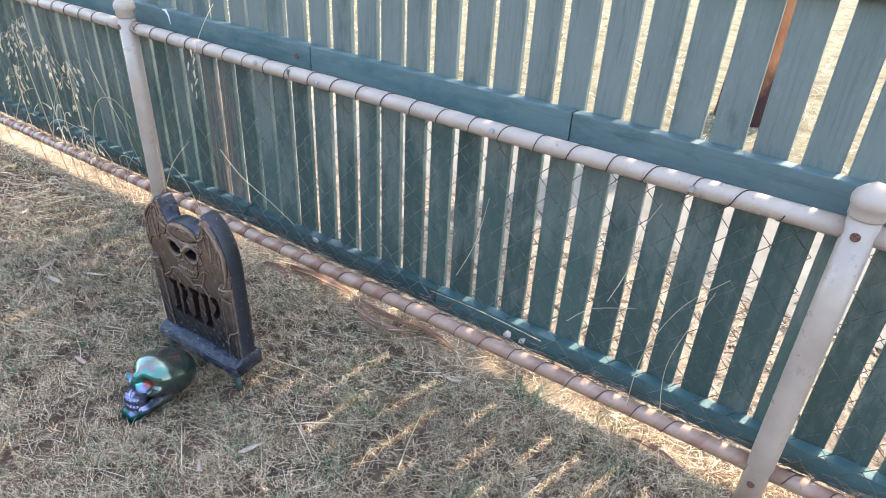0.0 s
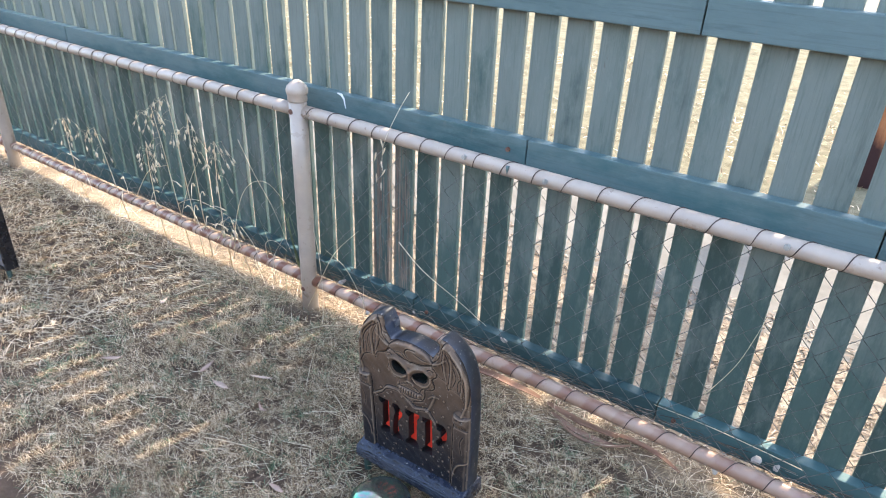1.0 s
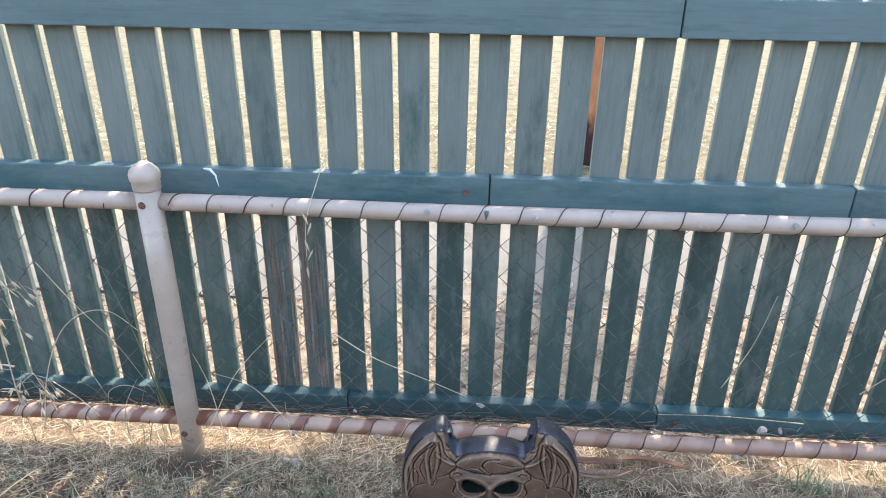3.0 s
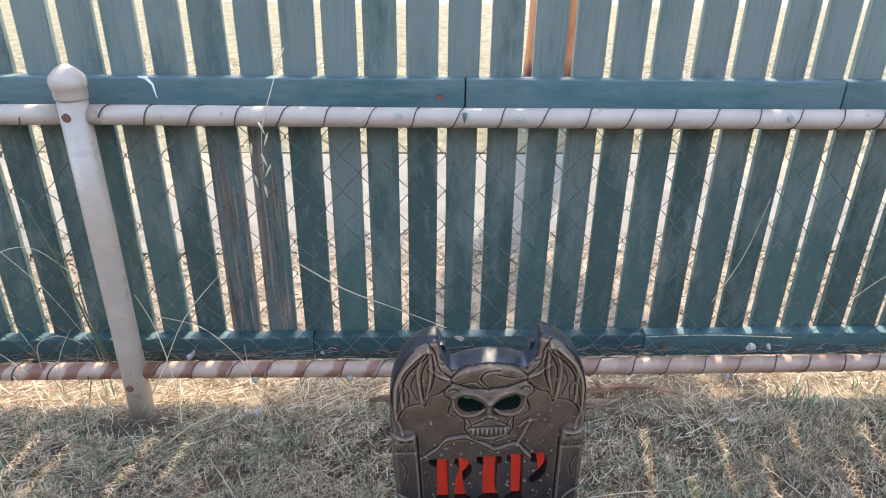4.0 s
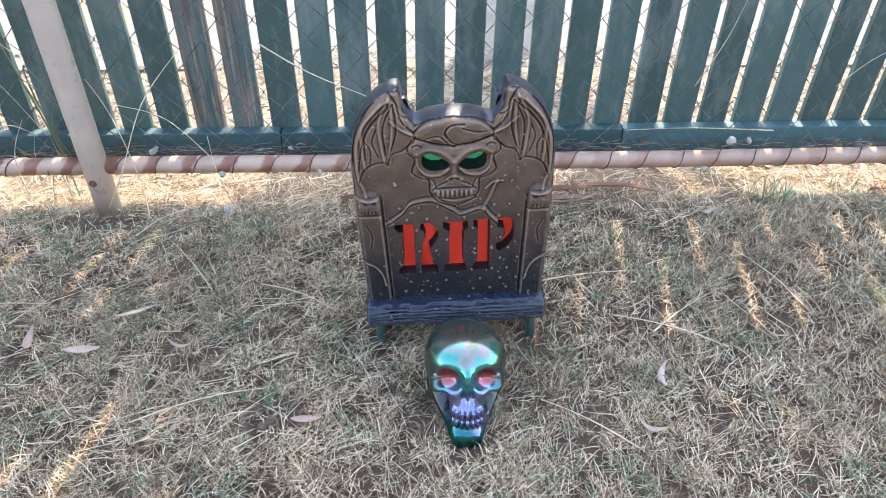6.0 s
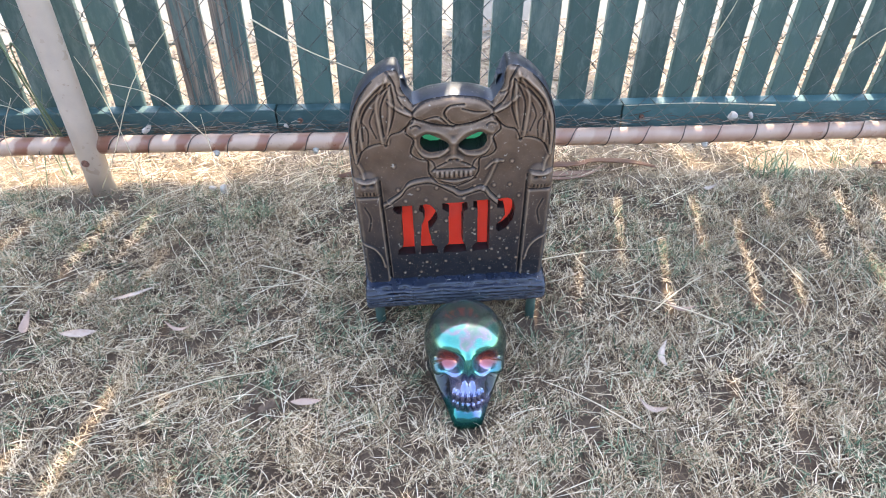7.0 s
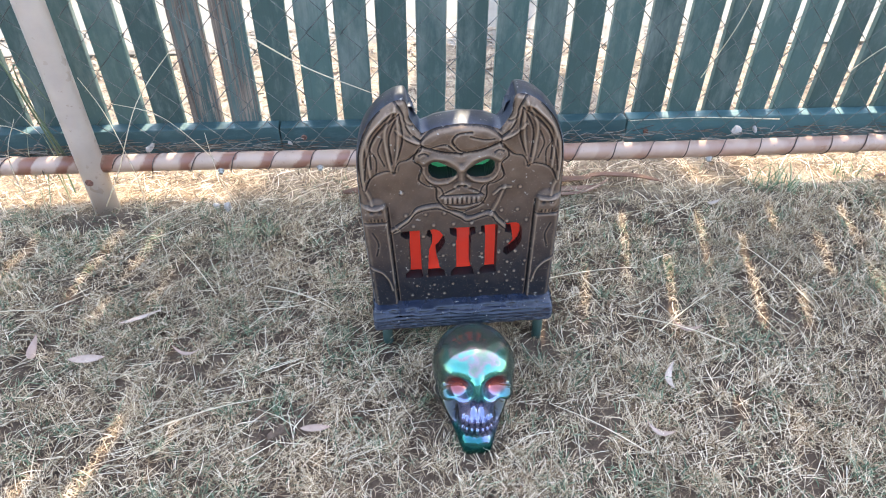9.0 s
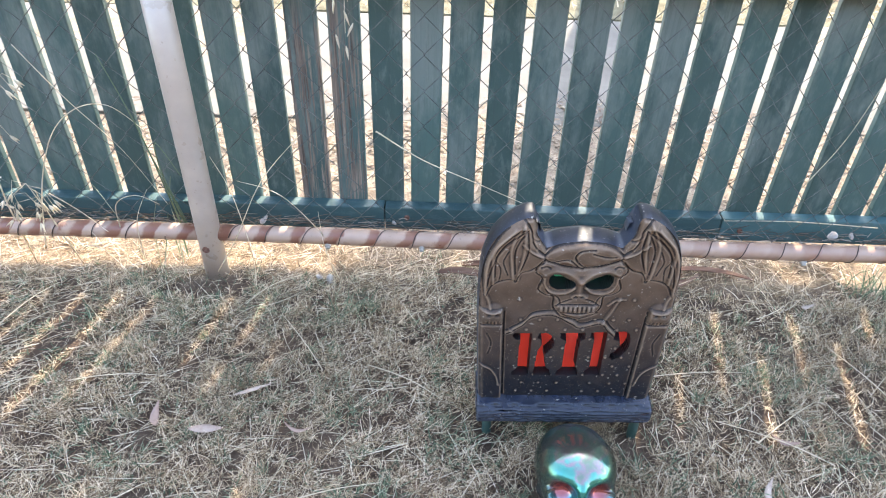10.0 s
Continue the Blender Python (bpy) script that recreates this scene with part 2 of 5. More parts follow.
def axis(lo, hi, step, far):
    inner = list(np.arange(lo, hi + step / 2, step))
    out, d, x = [], step * 2, hi
    while x < far:
        x += d
        d *= 1.5
        out.append(x)
    left, d, x = [], step * 2, lo
    while x > -far:
        x -= d
        d *= 1.5
        left.append(x)
    return [float(v) for v in left[::-1] + inner + out]


gx, gy = axis(-4.6, 0.8, 0.03, 900), axis(0.3, 2.7, 0.03, 900)
ground = from_arrays("ground", [(x, y, ground_height(x, y)) for y in gy for x in gx],
                     [(j * len(gx) + i, j * len(gx) + i + 1, (j + 1) * len(gx) + i + 1, (j + 1) * len(gx) + i) for j in range(len(gy) - 1) for i in range(len(gx) - 1)], M_SOIL, None, True)
tagged(ground, "dry sandy soil of a yard under sparse lawn", "ground", kind="structure")


# ---- timber paling fence ----
PITCH, GAP0 = 0.088, -1.39            # spacing of the pickets, and one gap's middle
FRONT = 1.98                          # front face of the pickets
rnd = random.Random(5)
fence = tagged(empty("paling_fence", (-1.4, FRONT, 0)), "tall green painted timber paling fence with weathered paint", "fence")
fence_inv = fence.location.copy()


def fence_part(name, bm, mat, label=""):
    bmesh.ops.translate(bm, vec=-fence_inv, verts=bm.verts)
    return part(name, bm, mat, fence, label)


def picket_mesh(seed, worn):
    r = random.Random(seed)
    bm = bmesh.new()
    w, d, top = 0.0685 + r.uniform(-0.002, 0.002), 0.016, 1.78
    zs = [0.112, 0.3, 0.6, 0.9, 1.2, 1.5, top]
    rings = []
    for z in zs:
        e = 0.0025
        o = r.uniform(-0.0012, 0.0012)
        q = [(-w / 2 + e + o, 0), (w / 2 - e + o, 0), (w / 2 + o, e), (w / 2 + o, d), (-w / 2 + o, d), (-w / 2 + o, e)]
        rings.append([bm.verts.new((x, y, z)) for x, y in q])
    for a, b in zip(rings, rings[1:]):
        for j in range(6):
            bm.faces.new((a[j], a[(j + 1) % 6], b[(j + 1) % 6], b[j]))
    bm.faces.new(rings[0][::-1])
    bm.faces.new(rings[-1])
    me = bpy.data.meshes.new("picket")
    bm.normal_update()
    bm.to_mesh(me)
    bm.free()
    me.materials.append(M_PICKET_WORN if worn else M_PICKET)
    return me


picket_meshes = [picket_mesh(i, False) for i in range(5)]
worn_mesh = picket_mesh(9, True)


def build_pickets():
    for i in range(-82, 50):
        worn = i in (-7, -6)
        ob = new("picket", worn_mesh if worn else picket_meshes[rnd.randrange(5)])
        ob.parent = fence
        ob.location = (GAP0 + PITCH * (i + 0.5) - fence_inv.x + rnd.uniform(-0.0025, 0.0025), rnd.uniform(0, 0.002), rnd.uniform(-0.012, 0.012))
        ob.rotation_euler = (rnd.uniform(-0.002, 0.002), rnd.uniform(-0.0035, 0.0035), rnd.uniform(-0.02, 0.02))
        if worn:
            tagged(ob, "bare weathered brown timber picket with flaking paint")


RAIL_FRONT = 1.944
for z0, z1, joints in ((0.098, 0.162, (-8.6, -5.9, -3.9, -1.795, -0.965, 1.2, 3.0)), (0.700, 0.795, (-8.6, -6.2, -3.7, -1.436, -0.62, 1.6, 3.0)), (1.109, 1.186, (-8.6, -6.0, -3.4, -1.058, 1.3, 3.0))):
    for a, b in zip(joints, joints[1:]):
        fence_part("rail", box(a + 0.0015, b - 0.0015, RAIL_FRONT + rnd.uniform(-0.0015, 0.0015), FRONT - 0.001, z0 + rnd.uniform(-0.001, 0.001), z1 + rnd.uniform(-0.001, 0.001), 0.003), M_RAIL)
for x, z in ((-1.49, 0.757), (-0.915, 0.128), (-1.74, 0.135)):
    bm = bmesh.new()
    bmesh.ops.create_cone(bm, cap_ends=True, segments=12, radius1=0.007, radius2=0.006, depth=0.006)
    bmesh.ops.rotate(bm, matrix=Matrix.Rotation(radians(90), 3, "X"), verts=bm.verts)
    bmesh.ops.translate(bm, vec=(x, RAIL_FRONT - 0.002, z), verts=bm.verts)
    fence_part("bolt", bm, M_HOLE, "rusty bolt head")

M_DROPPING = Mat("bird_dropping", 0.8).color((0.72, 0.72, 0.70)).m
splash = [(-2.105, 0.7955), (-2.09, 0.794), (-2.078, 0.780), (-2.076, 0.765), (-2.073, 0.752)]
fence_part("dropping", tube([(x, RAIL_FRONT - 0.0005, z) for x, z in splash], 0, 6, radii=[0.002, 0.004, 0.0026, 0.0018, 0.0006]), M_DROPPING, "white bird dropping on the rail")

# ---- chain-link fence with pipe rails in front of the palings ----
POST_Y, PIPE_Y, PIPE_HI, PIPE_LO, PIPE_R = 1.875, 1.882, 0.733, 0.116, 0.0205
link_fence = tagged(empty("chain_link_fence", (-2.203, POST_Y, 0)), "low chain-link fence with cream painted pipe posts and rails", "fence")
link_inv = link_fence.location.copy()


def link_part(name, bm, mat, label="", smooth=True, parent=None):
    bmesh.ops.translate(bm, vec=-link_inv, verts=bm.verts)
    return part(name, bm, mat, parent or link_fence, label, smooth)


POSTS = (-6.58, -4.39, -2.212, -0.012, 2.17)
for px in POSTS:
    post = link_part("post", lathe([(0.0285, -0.06), (0.0285, 0.2), (0.0288, 0.5), (0.0285, 0.775)], at=(px, POST_Y, 0)), M_PIPE, "cream painted steel pipe post")
    link_part("post_cap", lathe([(0.0305, 0.766), (0.031, 0.770), (0.031, 0.786), (0.0335, 0.789), (0.0345, 0.795), (0.0345, 0.803), (0.031, 0.812), (0.020, 0.823), (0.008, 0.831), (0.001, 0.832)], at=(px, POST_Y, 0)), M_PIPE, "", True, post)
    for hz in (0.735, 0.088):
        bm = bmesh.new()
        bmesh.ops.create_cone(bm, cap_ends=True, segments=16, radius1=0.0088, radius2=0.0088, depth=0.012)
        bmesh.ops.rotate(bm, matrix=Matrix.Rotation(radians(90), 3, "X"), verts=bm.verts)
        bmesh.ops.translate(bm, vec=(px - 0.004, POST_Y - 0.0235, hz), verts=bm.verts)
        link_part("post_hole", bm, M_HOLE, "rusty drilled hole", False, post)
for a, b in zip(POSTS, POSTS[1:]):
    for name, z, mat in (("top_rail", PIPE_HI, M_PIPE), ("bottom_rail", PIPE_LO, M_PIPE_LOW)):
        n = 24
        link_part(name, tube([(a + 0.024 + (b - a - 0.048) * i / n, PIPE_Y + 0.001 * math.sin(i * 0.7), z - 0.004 * math.sin(math.pi * i / n)) for i in range(n + 1)], PIPE_R, 18), mat)
        # lacing wire wound round the pipe
        turns, pts = int((b - a - 0.1) / PITCH), []
        for i in range(turns * 14 + 1):
            u = i / 14
            x = a + 0.05 + u * PITCH
            ang = 2 * math.pi * u
            f = (x - a) / (b - a)
            skew = -0.007 * math.sin(ang)
            pts.append((x + skew + 0.004 * math.sin(u * 3.1), PIPE_Y - (PIPE_R + 0.0012) * math.cos(ang), z - 0.004 * math.sin(math.pi * f) + (PIPE_R + 0.0012) * math.sin(ang)))
        link_part("lacing_wire", tube(pts, 0.0013, 5), M_LACING, "thin rusty lacing wire")
for x, z, up in ((-1.574, PIPE_HI, 0.2), (-1.333, PIPE_HI, -0.1), (-0.775, PIPE_HI, 0.1), (-1.925, PIPE_LO - 0.006, -0.5), (-1.70, PIPE_LO - 0.004, -0.5), (-0.777, PIPE_LO - 0.008, -0.7), (-0.31, PIPE_HI, 0)):
    bm = bmesh.new()
    for r0, r1, d0, d1 in ((0.0078, 0.0078, 0.0, 0.004), (0.0058, 0.0052, 0.004, 0.010)):
        m = bmesh.ops.create_cone(bm, cap_ends=True, segments=14 if r0 > 0.008 else 6, radius1=r0, radius2=r1, depth=d1 - d0)["verts"]
        bmesh.ops.translate(bm, vec=(0, 0, (d0 + d1) / 2 + PIPE_R - 0.0015), verts=m)
    bmesh.ops.rotate(bm, matrix=Matrix.Rotation(radians(90) - up, 3, "X"), verts=bm.verts)
    bmesh.ops.translate(bm, vec=(x, PIPE_Y, z), verts=bm.verts)
    link_part("bolt", bm, M_BOLT, "galvanised bolt through the pipe", False)
drip = link_part("paint_drip", tube([(-1.442, PIPE_Y - 0.019, PIPE_HI + 0.012), (-1.442, PIPE_Y - 0.0205, PIPE_HI + 0.004), (-1.4425, PIPE_Y - 0.019, PIPE_HI - 0.010)], 0.004, 8, radii=[0.005, 0.0045, 0.0012]), M_RAIL, "green paint drip")


def chain_link(a, b):
    """Woven zigzag wires, each hooked into the next."""
    wide, high, y = 0.074, 0.080, PIPE_Y + PIPE_R + 0.004
    z0, z1, n = PIPE_LO + 0.006, PIPE_HI - 0.004, int((b - a) / (wide / 2))
    bm = bmesh.new()
    for i in range(n):
        x0, pts, j = a + i * wide / 2, [], 0
        z = z0
        while z <= z1 + 0.001:
            left = (j + i) % 2 == 0
            x = x0 + (0 if left else wide / 2 + 0.003)
            zig = 0.0018 * (1 if (j + i) % 2 else -1)
            pts.append((x + 0.0015 * noise.noise(Vector((x * 9, z * 9, 5))), y + zig, z + 0.002 * noise.noise(Vector((x * 7, z * 7, 1)))))
            z += high / 2
            j += 1
        fine = []
        for p, q in zip(pts, pts[1:]):
            fine += [p, tuple(p[k] * 0.5 + q[k] * 0.5 for k in range(3))]
        tube(fine + [pts[-1]], 0.00105, 4, bm)
    return bm


for a, b in zip(POSTS, POSTS[1:]):
    link_part("wire_mesh", chain_link(a + 0.03, b - 0.03), M_WIRE, "rusty woven chain-link wire mesh")

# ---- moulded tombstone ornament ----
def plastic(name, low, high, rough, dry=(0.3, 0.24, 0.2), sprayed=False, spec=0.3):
    """Dark moulded plastic, sprayed and dry-brushed so that ridges are paler; grooves are made darker."""
    k = Mat(name, rough, spec=spec)
    c = k.ramp(k.noise(22, (1, 1, 1), 5), (0.3, low), (0.7, high))
    if sprayed:
        # bronze spray from above over black plastic, thinning out raggedly
        sep = k.n.new("ShaderNodeSeparateXYZ")
        k.l.new(k.co, sep.inputs[0])
        rag = k.n.new("ShaderNodeMath")
        rag.operation = "MULTIPLY_ADD"
        k.l.new(k.noise(18, (1, 1, 1), 5), rag.inputs[0])
        rag.inputs[1].default_value = 0.16
        k.l.new(sep.outputs["Z"], rag.inputs[2])
        c = k.mix(k.ramp(rag.outputs[0], (0.22, 0.0), (0.45, 1.0)), (0.016, 0.016, 0.020), c)
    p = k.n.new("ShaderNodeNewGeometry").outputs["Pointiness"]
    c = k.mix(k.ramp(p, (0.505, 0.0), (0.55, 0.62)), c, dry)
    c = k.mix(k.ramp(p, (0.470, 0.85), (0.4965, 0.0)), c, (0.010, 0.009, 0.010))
    c = k.mix(k.ramp(k.noise(130, (1, 1, 1), 3), (0.66, 0.0), (0.72, 0.7)), c, (0.34, 0.30, 0.25))
    c = k.mix(k.ramp(k.noise(300, (1, 1, 1), 4, 0.7), (0.60, 0.0), (0.72, 0.45)), c, dry)
    k.color(c).rough(k.ramp(k.noise(30), (0.3, rough - 0.08), (0.7, rough + 0.12)))
    return k.bump(k.noise(90, (1, 1, 1), 5), 0.2, 0.001).m


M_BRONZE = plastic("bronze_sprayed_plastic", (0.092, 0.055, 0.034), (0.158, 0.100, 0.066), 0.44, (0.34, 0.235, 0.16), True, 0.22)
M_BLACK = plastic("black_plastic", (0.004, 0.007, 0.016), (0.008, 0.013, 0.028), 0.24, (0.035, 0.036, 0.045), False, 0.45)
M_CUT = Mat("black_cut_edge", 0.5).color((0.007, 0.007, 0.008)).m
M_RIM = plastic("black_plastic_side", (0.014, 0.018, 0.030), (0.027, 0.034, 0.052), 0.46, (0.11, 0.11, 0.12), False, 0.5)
M_STAKE = Mat("dark_green_stake", 0.5).color((0.02, 0.05, 0.04)).m


def glow_panel(name, tone):
    k = Mat(name, 0.35, spec=0.5)
    c = k.mix(k.ramp(k.noise(25), (0.4, 0.0), (0.7, 0.35)), tone, tuple(x * 0.7 + 0.05 for x in tone))
    k.color(c)
    t = k.n.new("ShaderNodeBsdfTranslucent")
    k.l.new(c, t.inputs[0])
    x = k.n.new("ShaderNodeMixShader")
    x.inputs[0].default_value = 0.5
    k.l.new(k.b.outputs[0], x.inputs[1])
    k.l.new(t.outputs[0], x.inputs[2])
    k.l.new(x.outputs[0], k.n["Material Output"].inputs[0])
    return k.m


M_RED = glow_panel("translucent_red_plastic", (0.82, 0.055, 0.032))
M_EYE = glow_panel("translucent_green_plastic", (0.05, 0.52, 0.24))


def inside(U, Z, poly):
    hit = np.zeros(U.shape, bool)
    for (x0, y0), (x1, y1) in zip(poly, poly[1:] + poly[:1]):
        if y0 != y1:
            hit ^= ((y0 > Z) != (y1 > Z)) & (U < (x1 - x0) * (Z - y0) / (y1 - y0) + x0)
    return hit


def away(U, Z, pts):
    """Distance to a polyline."""
    d = np.full(U.shape, 9.0)
    for (x0, y0), (x1, y1) in zip(pts, pts[1:]):
        L = (x1 - x0) ** 2 + (y1 - y0) ** 2 + 1e-12
        t = np.clip(((U - x0) * (x1 - x0) + (Z - y0) * (y1 - y0)) / L, 0, 1)
        d = np.minimum(d, np.hypot(U - x0 - t * (x1 - x0), Z - y0 - t * (y1 - y0)))
    return d


def smooth_line(pts, n=8, closed=False):
    """Catmull-Rom through pts."""
    out, m = [], len(pts)
    for i in range(m if closed else m - 1):
        q = [pts[(i + k) % m] if closed else pts[min(max(i + k, 0), m - 1)] for k in (-1, 0, 1, 2)]
        for j in range(n):
            t = j / n
            out.append(tuple(0.5 * (2 * q[1][a] + (q[2][a] - q[0][a]) * t + (2 * q[0][a] - 5 * q[1][a] + 4 * q[2][a] - q[3][a]) * t * t + (3 * q[1][a] - q[0][a] - 3 * q[2][a] + q[3][a]) * t ** 3) for a in (0, 1)))
    return out if closed else out + [pts[-1]]


HALF = [(0.160, 0.095), (0.163, 0.20), (0.165, 0.30), (0.162, 0.385), (0.148, 0.448), (0.128, 0.484), (0.110, 0.503)]
EAR = [(0.098, 0.511), (0.083, 0.512), (0.078, 0.494), (0.076, 0.473), (0.060, 0.441)]
DOME = [(0.050, 0.446), (0.034, 0.453), (0.0, 0.458)]


def stone_outline():
    side = smooth_line(HALF, 6)
    half = side + smooth_line(EAR, 5) + smooth_line(DOME, 5)[:-1]
    return half + [(0.0, 0.458)] + [(-x, z) for x, z in half[::-1]]


def squash(z, back=False):
    """The crest is lower than drawn."""
    return np.where(z > 0.40, 0.40 + (z - 0.40) / 0.76 if back else 0.40 + (z - 0.40) * 0.76, z)


OUT0 = stone_outline()
OUT = [(x, float(squash(z))) for x, z in OUT0]
EYES = [smooth_line([(s * 0.0515, 0.383), (s * 0.040, 0.388), (s * 0.024, 0.381), (s * 0.0085, 0.370), (s * 0.016, 0.362), (s * 0.034, 0.359), (s * 0.049, 0.367)], 6, True) for s in (-1, 1)]
T, B = 0.258, 0.158                     # top and foot of the stencilled letters


def R_stem():
    return [(-0.106, T), (-0.073, T), (-0.073, B), (-0.105, B), (-0.104, B + 0.009), (-0.094, B + 0.018), (-0.093, T - 0.012), (-0.100, T - 0.014), (-0.107, T - 0.007)]


def R_bowl():
    return smooth_line([(-0.060, T), (-0.044, T), (-0.032, T - 0.012), (-0.030, T - 0.026), (-0.038, T - 0.040), (-0.046, T - 0.050), (-0.043, T - 0.064), (-0.041, T - 0.080)], 5) + [(-0.031, B + 0.012), (-0.030, B), (-0.062, B), (-0.062, B + 0.014), (-0.060, T - 0.060), (-0.058, T - 0.040), (-0.052, T - 0.026), (-0.055, T - 0.014), (-0.061, T - 0.010)]


def I_bar():
    return [(-0.020, T + 0.001), (0.025, T + 0.001), (0.025, T - 0.011), (0.017, T - 0.016), (0.016, B + 0.020), (0.023, B + 0.010), (0.023, B), (-0.019, B), (-0.019, B + 0.009), (-0.009, B + 0.020), (-0.008, T - 0.016), (-0.019, T - 0.010)]


def P_stem():
    return [(0.035, T + 0.003), (0.065, T + 0.004), (0.065, B + 0.002), (0.034, B + 0.001), (0.034, B + 0.010), (0.043, B + 0.018), (0.044, T - 0.013), (0.036, T - 0.008)]


def P_bowl():
    return smooth_line([(0.079, T + 0.004), (0.100, T + 0.004), (0.108, T - 0.010), (0.108, T - 0.032), (0.098, T - 0.050), (0.083, T - 0.061)], 5) + [(0.078, T - 0.056), (0.078, T - 0.046), (0.086, T - 0.040), (0.093, T - 0.028), (0.090, T - 0.014), (0.079, T - 0.012)]


LETTERS = [[(x * 0.955 - 0.001, z) for x, z in glyph] for glyph in (R_stem(), R_bowl(), I_bar(), P_stem(), P_bowl())]


def mirrored(half):
    """A closed shape from its right half, given from the top down."""
    return half + [(-x, z) for x, z in half[::-1]]


HOOD = mirrored([(0.0, 0.457), (0.033, 0.452), (0.055, 0.437), (0.062, 0.420), (0.030, 0.404), (0.0, 0.398)])
SKULL_FACE = mirrored([(0.0, 0.397), (0.030, 0.403), (0.060, 0.416), (0.070, 0.404), (0.074, 0.389), (0.062, 0.377), (0.068, 0.356), (0.055, 0.344), (0.041, 0.340), (0.040, 0.318), (0.026, 0.301), (0.0, 0.291)])
WING = [(0.157, 0.342), (0.159, 0.400), (0.145, 0.448), (0.122, 0.492), (0.100, 0.510), (0.088, 0.490), (0.083, 0.462), (0.075, 0.443), (0.061, 0.424), (0.064, 0.410), (0.081, 0.393), (0.099, 0.387), (0.106, 0.369), (0.110, 0.374), (0.127, 0.372), (0.144, 0.363)]
RIBS = (((0.098, 0.502), (0.087, 0.478), (0.075, 0.443)), ((0.098, 0.502), (0.095, 0.448), (0.103, 0.374)), ((0.098, 0.502), (0.115, 0.455), (0.114, 0.404), (0.110, 0.374)),
        ((0.098, 0.502), (0.127, 0.468), (0.144, 0.436), (0.143, 0.366)), ((0.111, 0.492), (0.139, 0.452), (0.154, 0.400), (0.155, 0.345)), ((0.097, 0.457), (0.084, 0.439), (0.061, 0.423)))


